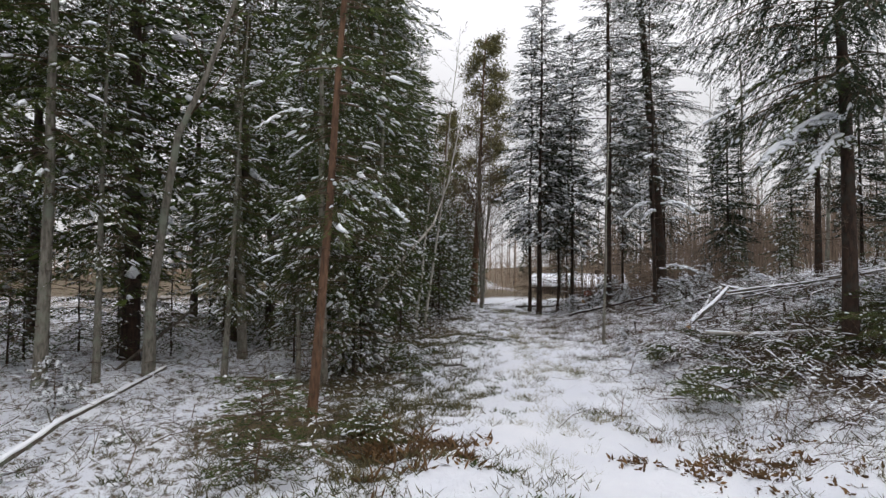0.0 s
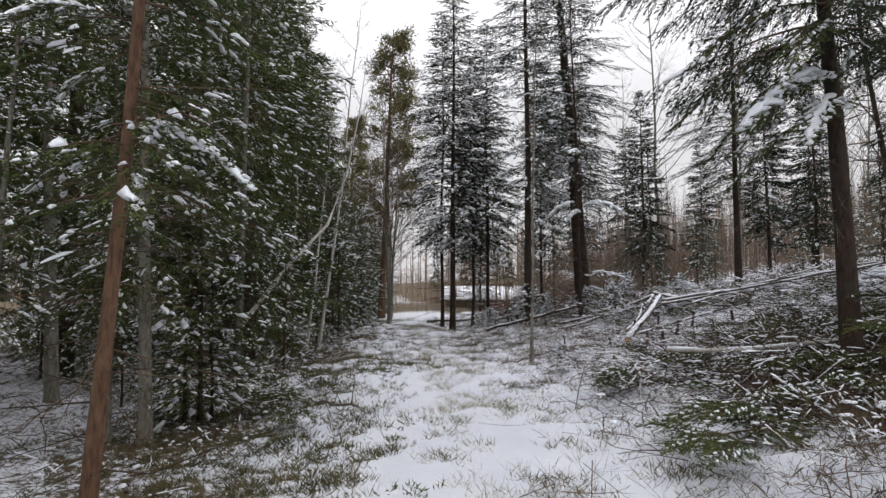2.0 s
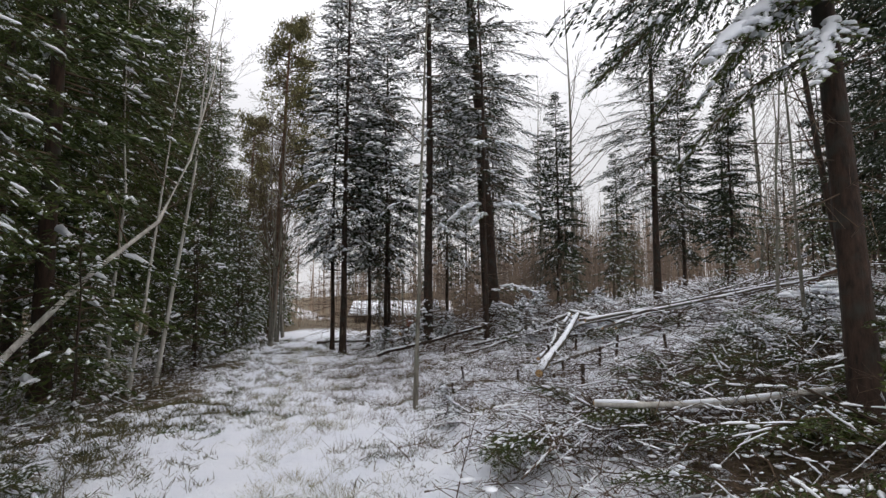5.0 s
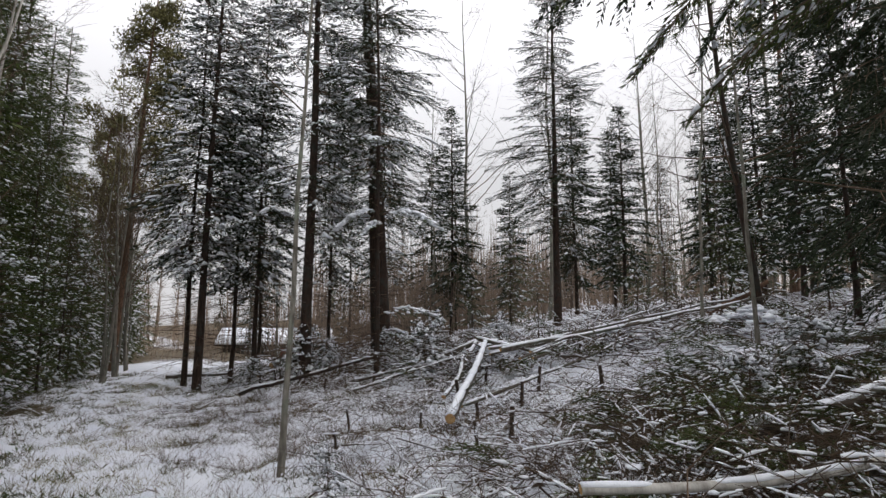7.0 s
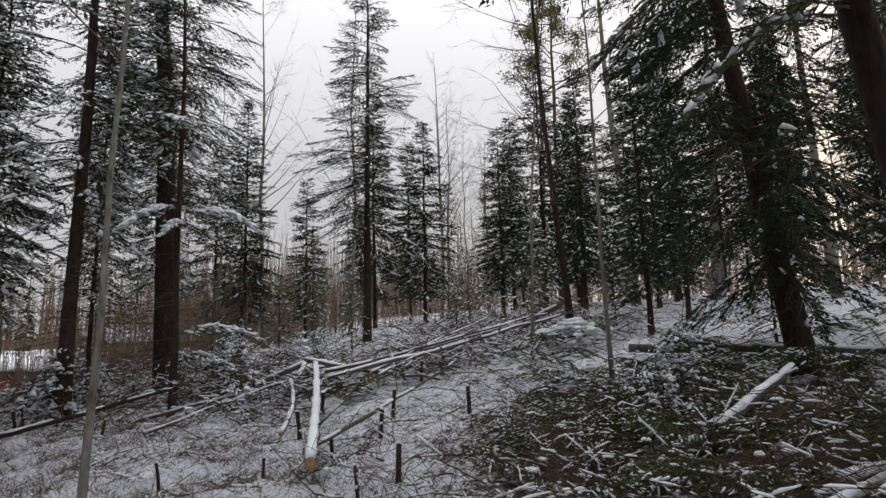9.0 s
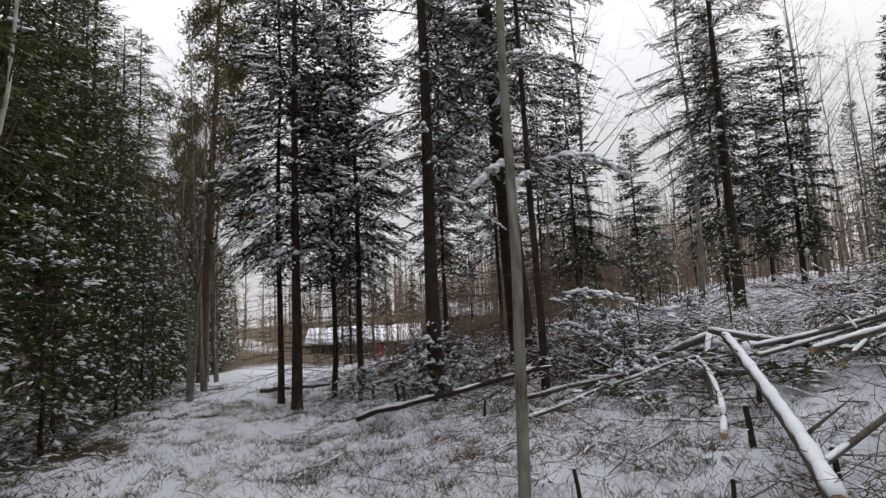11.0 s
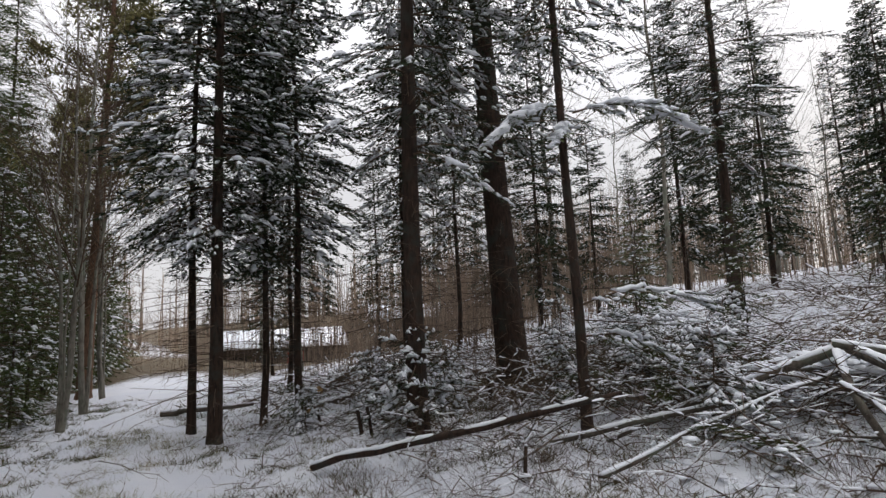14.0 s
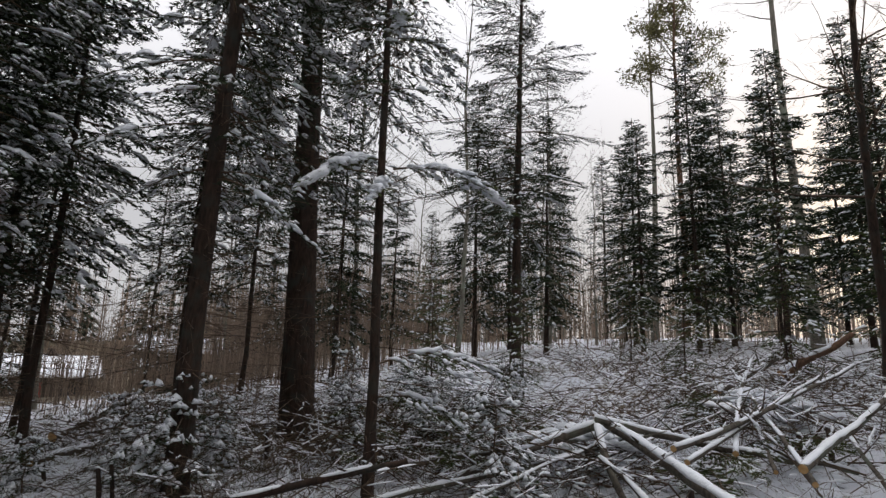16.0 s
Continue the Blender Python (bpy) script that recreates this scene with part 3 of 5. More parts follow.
def upslope(x, y):
    """A place on the slope, swung round the trail."""
    return 2.1 + 0.9986 * (x - 2.1) - 0.0523 * (y - 9.5), 9.5 + 0.0523 * (x - 2.1) + 0.9986 * (y - 9.5)


UPHILL = "spruce with snow-dusted boughs among brush on the slope"
SLOPE = "spruces on the slope"
for x, y, k, turn, size in ((18.0, 20.8, 0, 90, 0.8), (13.0, 24.5, 2, 40, 0.75), (17.0, 26.0, 0, 10, 0.7), (20.5, 23.5, 1, 200, 0.75), (20.0, 17.0, 2, 70, 0.85), (22.5, 19.6, 1, 310, 0.8), (17.5, 14.6, 0, 130, 0.8), (21.5, 13.0, 2, 250, 0.85), (25, 15.5, 1, 20, 0.9), (16.5, 9.5, 1, 160, 0.7), (20.5, 7.0, 0, 60, 1.0), (24, 10.0, 2, 100, 0.9), (14.5, 28.5, 1, 0, 0.8), (18, 4.0, 0, 20, 1.0), (21, 2.5, 2, 140, 1.0), (19.2, 9.6, 1, 33, 0.7), (27.5, 12.5, 0, 77, 1.1), (28, 7, 2, 10, 1.1), (19.5, 18.4, 0, 11, 0.75), (21.8, 16.4, 1, 99, 0.8), (23.5, 17.2, 2, 180, 0.75), (17.8, 12.6, 1, 280, 0.7), (24.5, 13.6, 0, 45, 0.8), (15.6, 11.4, 2, 66, 0.6), (18.4, 23.6, 2, 140, 0.85)):
    plant("spruce", m_mid[k], *upslope(x, y), UPHILL, "tree", SLOPE, turn, size)

# the dense wood beside the trail
FULL = dict(spacing=0.036, blade=(0.12, 0.013), every=0.085, step=0.33, snow=0.3, snow_size=1.2, hang=0.8, fine=False)
LIGHT = dict(FULL, spacing=0.07, blade=(0.17, 0.021), every=0.13, snow=0.15, snow_size=1.7)
m_full = [meshes_of(spruce_parts(31 + k, 11 + 1.5 * k, 0.6 + 0.8 * k, 2.0, 0.12, dead=1.4, **FULL), M_SPRUCE_BARK, M_NEEDLE) for k in range(3)]
m_back = [meshes_of(spruce_parts(131 + k, 12 + 1.5 * k, 1.6 + 0.6 * k, 2.0, 0.12, dead=1.4, **LIGHT), M_SPRUCE_BARK, M_NEEDLE) for k in range(2)]
m_stem = [meshes_of(spruce_parts(35 + k, 12.5, 3.2 - k * 0.7, 1.9, 0.105, lean=(0.5 * k, 0), dead=0.9, snow=0.4, hang=0.9, **HERO), M_GREY_BARK, M_NEEDLE) for k in range(2)]
m_red = meshes_of(spruce_parts(38, 11.5, 2.5, 1.35, 0.063, lean=(0.7, 0), snow=0.3, dead=1.1, hang=0.9, **HERO), M_RED_BARK, M_NEEDLE)
DENSE = "dense green spruce dusted with snow beside the trail"
WOOD = "dense spruces"
STEM = "spruce with grey lower stem and dry twigs in the wood"
ob = plant("spruce", m_red, -1.69, 7.27, "young conifer with a reddish-brown stem and drooping boughs", "tree", WOOD)
laden(ob, [((-1.6, 7.3, 2.75), (-0.55, 7.1, 2.25), 0.75), ((-1.6, 7.3, 3.6), (-2.3, 6.9, 3.3), 0.5)], 6)
for x, y, k, turn, size in ((-6.34, 9.05, 0, 0, 1.0), (-5.67, 9.4, 0, 90, 0.6), (-6.97, 12.5, 0, 200, 1.1), (-3.49, 9.1, 1, 30, 0.5), (-2.4, 9.4, 1, 120, 0.42), (-1.97, 9.3, 1, 250, 0.7), (-1.3, 10.6, 1, 300, 0.62), (-2.5, 13.6, 0, 70, 1.0), (-7.9, 8.0, 1, 10, 1.0), (-8.6, 10.8, 0, 150, 1.0), (-4.3, 12.2, 1, 220, 0.95)):
    plant("spruce", m_stem[k], x, y, STEM, "tree", WOOD, turn, size)
rng = np.random.default_rng(5)
for k, y in enumerate(np.arange(16.5, 48, 2.6)):
    plant("spruce", m_full[k % 3], trail(y) - (3.6 if y < 18 else 6.0) - rng.uniform(0, 0.8), y, DENSE, "tree", WOOD, rng.uniform(0, 360), rng.uniform(1.3, 1.6))
for k, y in enumerate((29.5, 33.0, 37.0, 41.0, 45.0)):
    plant("spruce", m_full[k % 3], trail(y) - 4.0 - 0.5 * (k % 2), y, DENSE, "tree", WOOD, 70 * k, (0.7, 0.8, 0.65)[k % 3])
for k, y in enumerate(np.arange(11.5, 44, 3.2)):
    plant("spruce", m_back[k % 2], trail(y) - 6.8 - rng.uniform(0, 1.6), y, DENSE, "tree", WOOD, rng.uniform(0, 360), rng.uniform(1.1, 1.5))
for k, y in enumerate(np.arange(10.0, 26, 3.4)):
    plant("spruce", m_back[k % 2], trail(y) - 9.5 - rng.uniform(0, 2.0), y, DENSE, "tree", WOOD, rng.uniform(0, 360), rng.uniform(0.95, 1.2))
# unseen spruces added around the start to close off light from behind and left
for x, y, turn in ((-10.5, 6.5, 0), (-9.5, 3.5, 80), (-13.5, 12, 30), (-14, 17, 160), (-7.5, -4, 200), (-3.5, -7, 20), (3.5, -8, 100), (8.5, -4, 240), (12.5, 0.0, 310), (-12, -1, 120)):
    plant("spruce", m_back[(turn // 10) % 2], x, y, DENSE, "tree", WOOD, turn, 1.1)

# small spruces growing under the others
m_young = [meshes_of(spruce_parts(51 + k, 3.4 + k, 0.35, 0.95, 0.03, spacing=0.04, blade=(0.09, 0.011), every=0.08, step=0.26, snow=0.45, snow_size=0.9, dead=0), M_SPRUCE_BARK, M_NEEDLE) for k in range(2)]
YOUNG = "young spruce flecked with snow under taller trees"
for k in range(26):
    y = rng.uniform(9.5, 22)
    x = trail(y) - rng.uniform(3.0, 10.5)
    plant("spruce", m_young[k % 2], x, y, YOUNG, "tree", "young spruces", rng.uniform(0, 360), rng.uniform(0.6, 1.1))
for y in np.arange(20.5, 50, 1.7):
    plant("spruce", m_young[int(y) % 2], trail(y) - 2.2 - rng.uniform(0, 0.8), y, "young spruce standing at the edge of the trail", "tree", "young spruces", rng.uniform(0, 360), rng.uniform(0.9, 1.4) + 0.03 * max(0.0, y - 26))
for x, y, s in ((8.6, 5.7, 0.5), (9.8, 7.0, 0.55), (7.6, 6.0, 0.4), (11.0, 7.4, 0.6), (13.3, 14.2, 0.75), (12.2, 15.5, 0.5), (14.8, 12.8, 0.8), (10.2, 19.0, 0.6), (11.5, 18.0, 0.5), (16, 17.6, 0.7), (13.6, 21.8, 0.8), (18.8, 16.5, 0.9), (10.4, 7.9, 0.6), (11.4, 9.3, 0.7), (9.4, 6.4, 0.5)):
    plant("spruce", m_young[int(x) % 2], *upslope(x, y), "young snow-laden spruce on the brushy slope", "tree", "young spruces", x * 70, s)
m_small = meshes_of(spruce_parts(55, 1.15, 0.12, 0.55, 0.012, spacing=0.022, blade=(0.05, 0.006), every=0.045, step=0.13, snow=0.12, snow_size=0.55, dead=0, hang=0.1), M_TWIG, M_NEEDLE)
m_laden = meshes_of(spruce_parts(56, 1.5, 0.15, 0.6, 0.016, spacing=0.022, blade=(0.055, 0.007), every=0.05, step=0.17, snow=0.7, snow_size=1.5, dead=0, hang=0.6), M_TWIG, M_NEEDLE_SHADED)
plant("spruce_sapling", m_small, -1.5, 4.75, "knee-high spruce sapling with open branches in snow", "sapling", "spruce saplings", 20, 0.85)
plant("spruce_sapling", m_laden, -4.9, 7.3, "small spruce sapling bowed under snow", "sapling", "spruce saplings", 50, 0.5)
for x, y, s in ((5.95, 18.75, 0.85), (6.5, 18.9, 0.6), (6.6, 21.6, 0.65), (7.3, 15.6, 0.7), (8.0, 16.9, 0.7), (7.7, 17.9, 0.6), (9.0, 18.4, 0.6), (10.2, 21.0, 0.7), (6.0, 19.9, 0.6), (5.3, 20.6, 0.5), (9.9, 17.3, 0.7), (4.2, 11.0, 0.35), (8.3, 9.6, 0.6), (7.0, 9.4, 0.5)):
    plant("spruce_sapling", m_laden, x - 0.7, y + 0.4, "small spruce sapling bowed under snow", "sapling", "spruce saplings", x * 97, s)

# leafless trees
m_bare = [bare_meshes(bare_tree_parts(41 + k, 9 + 1.5 * k, 0.05 + 0.012 * k, limbs=22, first=0.3, twigs=6, wobble=0.07), M_GREY_BARK) for k in range(3)]
BARE_LABEL = "slender leafless tree in the open wood"
m_lean = bare_meshes(bare_tree_parts(61, 9, 0.10, path=((0, 0, -0.25), (0, 0, 1.2), (0.22, 0, 3.0), (0.4, 0, 4.2), (0.85, 0, 5.2), (1.3, 0.1, 6.6), (1.7, 0.1, 8.2), (1.9, 0.1, 9.5)), limbs=12, first=0.45), M_GREY_BARK)
plant_bare("leaning_tree", m_lean, -5.13, 10.0, "crooked grey leafless tree leaning in the spruce wood")
m_birch = bare_meshes(bare_tree_parts(62, 8, 0.055, path=((0, 0, -0.2), (0.75, 0.8, 1.1), (1.5, 1.6, 2.25), (2.2, 2.5, 3.15), (2.6, 3.0, 4.4), (2.9, 3.3, 6.0), (3.1, 3.5, 7.6)), limbs=14, first=0.3, spread=0.22), M_BIRCH)
plant_bare("birch", m_birch, -2.6, 13.3, "leaning young birch with pale bark")
m_birch2 = bare_meshes(bare_tree_parts(63, 9.5, 0.045, lean=(0.9, -0.3), limbs=20, first=0.3, spread=0.22), M_BIRCH)
plant_bare("birch", m_birch2, -0.75, 17.9, "slender upright young birch with pale bark", turn=0)
plant_bare("birch", m_birch2, -0.95, 16.6, "slender upright young birch with pale bark", turn=40, size=0.8)
plant_bare("birch", m_birch2, -1.5, 17.4, "slender upright young birch with pale bark", turn=300, size=0.85)
m_multi = bare_meshes(bare_tree_parts(64, 9.0, 0.055, lean=(0.6, 0), limbs=26, first=0.25, twigs=10, stems=3, spread=0.3), M_GREY_BARK)
plant_bare("bare_tree", m_multi, 1.45, 24.5, "grey leafless tree with several stems beside the trail")
plant_bare("bare_tree", m_multi, 2.0, 31.0, "grey leafless tree with several stems beside the trail", turn=120, size=1.25)
plant_bare("bare_tree", m_multi, 1.7, 27.4, "grey leafless tree with several stems beside the trail", turn=220, size=1.15)
plant_bare("bare_tree", m_multi, 16.0, 30.0, "grey leafless tree with several stems on the slope", turn=70, size=0.8)
m_sap = bare_meshes(bare_tree_parts(65, 8.0, 0.034, lean=(0.35, 0.15), limbs=9, first=0.45, twigs=3, wobble=0.03), M_GREY_BARK)
plant_bare("bare_tree", m_sap, 3.45, 12.85, "thin leafless sapling close to the trail", "saplings on the rise")
plant_bare("bare_tree", m_sap, 8.5, 11.1, "thin leafless sapling close to the trail", "saplings on the rise", 150, 0.85)
plant_bare("bare_tree", m_sap, 10.3, 13.2, "thin leafless sapling close to the trail", "saplings on the rise", 250, 0.9)
m_limb = bare_meshes(bare_tree_parts(66, 10.0, 0.075, lean=(-2.0, -0.2), limbs=34, first=0.25, twigs=8, up=0.3), M_SPRUCE_BARK)
plant_bare("bare_tree", m_limb, 12.4, 13.5, "dry leaning conifer with bristly dead branches")
plant_bare("bare_tree", m_limb, 15.5, 8.2, "dry leaning conifer with bristly dead branches", turn=30, size=1.2)
m_pole = bare_meshes(bare_tree_parts(67, 17.0, 0.15, lean=(-0.9, 0.5), limbs=12, first=0.55, twigs=9, up=0.35, spread=0.13), M_GREY_BARK)
for x, y, turn, s in ((21.0, 14.2, 0, 1.0), (23.5, 12.0, 80, 0.9), (19.5, 11.5, 160, 0.75), (18.5, 8.6, 20, 0.8), (26.0, 20.0, 210, 1.0), (24, 7, 100, 1.0)):
    plant_bare("tall_aspen", m_pole, *upslope(x, y), "tall slim leafless tree with a bare straight trunk", "tall leafless trees", turn, s)
for x, y, turn, s in ((14.2, 24.8, 0, 1.2), (13.3, 26.6, 100, 1.0), (16.2, 22.8, 50, 1.25), (12.3, 28.5, 210, 0.9)):
    plant_bare("bare_tree", m_bare[int(x) % 3], *upslope(x, y), BARE_LABEL, "leafless trees", turn, s)
for k in range(120):
    a, d = radians(rng.uniform(8, 108)), rng.uniform(20, 62)
    x, y = 2 + d * math.sin(a), 9 + d * math.cos(a)
    if abs(x - trail(y)) < 3 or (7 < x < 32 and 40 < y < 64) or (k % 4 == 0 and d > 45):
        continue
    if k % 4 == 0:
        plant("spruce", m_thin, x, y, UPHILL, "tree", SLOPE, rng.uniform(0, 360), rng.uniform(0.55, 0.95))
    else:
        plant_bare("bare_tree", m_bare[k % 3], x, y, BARE_LABEL, "leafless trees", rng.uniform(0, 360), rng.uniform(0.7, 1.15))


def pine(seed, height, r, first, limbs=26):
    """A Scots pine: bare trunk, a few limbs with clumps of needles high up."""
    rng2 = np.random.default_rng(seed)
    pts = bent(rng2, height, (0.5, 0.2), 0.06)
    trunk, wood, green, white = trunk_of(pts, r, height), Bag(), Bag(), Bag()
    for k in range(limbs):
        z = height * (first + (0.99 - first) * k / limbs)
        az = rng2.uniform(0, 2 * math.pi)
        L = (0.6 + 2.0 * (1 - (z / height - first) / (1 - first))) * rng2.uniform(0.6, 1.2)
        a = on_line(pts, z)
        d = np.array([math.cos(az), math.sin(az), rng2.uniform(0.0, 0.5)])
        t = np.linspace(0, 1, 4)
        bp = a + d * (L * t)[:, None]
        tube(wood, bp, 0.03 * (1.1 - t), 4)
        for c in range(9):
            p = a + d * L * rng2.uniform(0.45, 1.05) + rng2.normal(0, 0.16 * L ** 0.5, 3)
            sticks(wood, [a + d * L * 0.5], [p], 0.008, 0.003)
            n = 30
            nd = unit(rng2.normal(0, 1, (n, 3)) + [[0, 0, 0.4]])
            blades(green, p + rng2.normal(0, 0.13, (n, 3)), nd, unit(np.cross(nd, rng2.normal(0, 1, (n, 3)))), 0.18, 0.024)
    return meshes_of((trunk, wood, green, white), M_RED_BARK, M_PINE)


m_pine = [pine(71, 16, 0.19, 0.36, 70), pine(72, 16, 0.17, 0.62)]
plant("pine", m_pine[0], 1.5, 32.0, "old pine with olive-brown needles above the spruces", "tree").scale = (1.05, 1.05, 0.95)
plant("pine", m_pine[0], -0.6, 49.0, "old pine with olive-brown needles at the trail's end", "tree")
plant("pine", m_pine[1], 24.3, 19.7, "tall pine with a bare trunk and open crown", "tree")


# ---- logs, poles and cuttings ----
def log(a, b, r, label, snow=0.7, mat=None, bow=0.05, seed=0, taper=0.6, cut=True, stubs=5, name="log"):
    """A felled stem from a to b: bark, pale cut ends and the snow that lies along its top."""
    rng2 = np.random.default_rng(seed + 200)
    a, b = np.asarray(a, float), np.asarray(b, float)
    L = np.linalg.norm(b - a)
    s = np.linspace(0, 1, 9)
    side = unit(np.cross(b - a, [0, 0, 1.0]))
    pts = a + (b - a) * s[:, None] + side * (bow * L * np.sin(s * math.pi))[:, None] + rng2.normal(0, 0.012, (9, 1)) * [0, 0, 1.0]
    rad = r * (1 - (1 - taper) * s)
    ob = empty(name, (0, 0, 0))
    bag = Bag()
    tube(bag, pts, rad, 9)
    for k in range(stubs):
        u = rng2.uniform(0.2, 0.95)
        c = np.array([np.interp(u, s, pts[:, q]) for q in range(3)])
        e = unit(np.array([*rng2.normal(0, 1, 2), rng2.uniform(0.1, 0.9)]))
        sticks(bag, [c], [c + e * rng2.uniform(0.08, 0.45)], 0.3 * r + 0.004, 0.003)
    part("stem", bag, mat or M_LOG, ob, "", True)
    if cut:
        face = Bag()
        d = unit(a - b)
        u = unit(np.cross(d, [0, 0, 1.0]))
        w = np.cross(d, u)
        n = 12
        ang = np.arange(n) * 2 * math.pi / n
        ring = pts[0] + d * 0.004 + rad[0] * 0.98 * (u * np.cos(ang)[:, None] + w * np.sin(ang)[:, None])
        face.add(np.concatenate([ring, [pts[0] + d * 0.006]]), [(12, (2 * k), (2 * k + 1), (2 * k + 2) % n) for k in range(n // 2)])
        part("cut_end", face, M_CUT, ob, "fresh orange cut end")
    if snow:
        white = Bag()
        m = max(3, int(L / 0.35))
        u = np.linspace(0.04, 0.96, m)
        for k in range(m):
            if rng2.uniform() > snow:
                continue
            e = np.clip(u[k] + np.array([-0.62, -0.5, 0.0, 0.5, 0.62]) / m, 0, 1)
            c = np.stack([np.interp(e, s, pts[:, q]) for q in range(3)], 1)
            rr = np.interp(u[k], s, rad)
            c[:, 2] += rr * 0.75
            tube(white, c, (rr * 0.92 + 0.006) * np.array([0.3, 0.8, 0.9 + 0.2 * rng2.uniform(), 0.8, 0.3]), 7, 0.62)
        if white.n:
            part("snow_cover", white, M_SNOW, ob, "", True)["kind"] = "stuff"
    return tagged(ob, label, "log")


FELLED = "felled slender trunk lined with fresh snow"
log((4.05, 9.2, 0.68), (7.0, 7.9, 0.95), 0.027, "long felled birch trunk lying across the brush", 0.55, M_BIRCH, 0.02, 1, 0.8)
log((5.75, 9.75, 0.68), (8.2, 9.2, 1.2), 0.06, FELLED, 0.8, None, 0.02, 2)
log((5.6, 8.7, 0.75), (7.1, 7.2, 1.15), 0.055, FELLED, 0.8, None, 0.02, 3)
log((9.9, 11.4, 1.35), (10.2, 7.2, 1.3), 0.06, FELLED, 0.8, None, 0.02, 4)
log((5.25, 12.65, 0.48), (7.5, 15.4, 1.25), 0.058, "felled trunk with an orange cut end and snow on top", 1.0, None, 0.01, 5, 0.75)
log((5.6, 17.0, 0.5), (7.7, 15.3, 1.12), 0.03, FELLED, 0.9, None, 0.03, 6)
log((6.5, 17.2, 0.75), (7.9, 15.2, 1.2), 0.028, FELLED, 0.9, None, 0.03, 7)
log((5.3, 16.1, 0.45), (7.4, 15.4, 1.1), 0.024, FELLED, 0.9, None, -0.04, 8, cut=False)
for k in range(7):
    o = rng.normal(0, 0.3, 6)
    log((7.2 + o[0], 14.6 + 1.4 * o[1], 0.98 + 0.03 * k), (11.7 + o[2], 14.2 + 2.2 * o[3], 1.74 + 0.05 * k), 0.015 + 0.0025 * k, FELLED, 0.75, None, 0.03 * o[4], 20 + k, stubs=9)
log((5.6, 13.0, 0.55), (9.2, 13.8, 1.32), 0.024, FELLED, 0.5, None, 0.02, 30)
log((4.0, 18.8, 0.2), (5.8, 16.3, 0.98), 0.042, "thin felled pole propped on the brush", 0.75, M_SPRUCE_BARK, 0.01, 31)
log((7.35, 15.45, 1.28), (8.3, 13.6, 0.98), 0.036, "peeling felled trunk with thick snow along its top", 1.0, None, 0.02, 32)
log((7.35, 15.45, 1.22), (6.1, 16.8, 0.5), 0.045, FELLED, 0.9, None, 0.04, 33)
log((7.3, 15.4, 1.22), (6.5, 14.6, 0.5), 0.035, FELLED, 0.9, None, 0.05, 34)
log((5.9, 14.0, 0.5), (6.9, 15.2, 1.05), 0.03, FELLED, 0.9, None, 0.05, 35)
log((-3.75, 4.6, -0.1), (-4.3, 8.9, 0.12), 0.04, "fallen bare branch coated with snow", 0.95, None, -0.03, 36, cut=False)
log((-5.9, 10.3, -0.2), (-5.2, 12.4, 1.0), 0.03, "thin dead branch leaning in the wood", 0.3, None, 0.02, 37, cut=False)
log((-0.3, 10.6, -0.05), (0.3, 9.4, 0.1), 0.02, "thin dead branch lying by the trail", 0.4, None, 0.02, 38, cut=False)
log((3.0, 25.0, 0.1), (4.6, 24.6, 0.15), 0.06, "short log lying across the snow", 0.8, None, 0.0, 39)
log((5.6, 23.6, 0.4), (7.2, 24.6, 0.9), 0.08, "broken trunk leaning on brush", 0.9, None, 0.0, 40)
log((5.0, 22.3, 0.25), (6.6, 23.0, 0.45), 0.06, FELLED, 0.9, None, 0.0, 41)
log((4.2, 27.5, 0.0), (6.8, 28.3, 0.2), 0.06, FELLED, 0.9, None, 0.0, 42)
log((7.0, 17.9, 0.75), (9.3, 18.6, 1.05), 0.05, FELLED, 0.7, M_SPRUCE_BARK, 0.0, 43)
log((10.5, 15.2, 1.5), (13.5, 15.0, 2.0), 0.05, FELLED, 0.8, None, 0.0, 44)
log((12.6, 14.8, 1.75), (13.3, 13.9, 2.4), 0.07, "broken stem leaning against a young spruce", 0.5, M_RED_BARK, 0.0, 45)
log((4.6, 6.9, 0.42), (5.3, 6.3, 0.55), 0.07, "short thick sawn log capped with snow", 1.0, M_SPRUCE_BARK, 0.0, 46, 0.95, stubs=0)
log((4.7, 6.4, 0.5), (5.5, 6.0, 0.58), 0.06, "short thick sawn log capped with snow", 1.0, M_SPRUCE_BARK, 0.0, 47, 0.95, stubs=0)


def stub(x, y, h, r, tilt, snow=True):
    """A sapling's cut-off stub standing in the snow."""
    z = ground_at(x, y)
    ob = empty("stub", (x, y, z))
    bag = Bag()
    top = np.array([tilt * h, 0.3 * tilt * h, h])
    tube(bag, np.array([(0, 0, -0.1), top * 0.5, top * 0.97, top]), [r * 0.95, r * 0.8, r * 0.76, r * 0.25], 7)
    part("stem", bag, M_SPRUCE_BARK, ob, "", True)
    if snow:
        white = Bag()
        pillow(white, top + [0, 0, 0.005], np.array([r, r, r * 0.7]) * 0.8, np.random.default_rng(int(x * 100)))
        part("snow_cap", white, M_SNOW, ob, "", True)
    return tagged(ob, "short dark sapling stub cut off above the snow", "stub", "cut stubs")


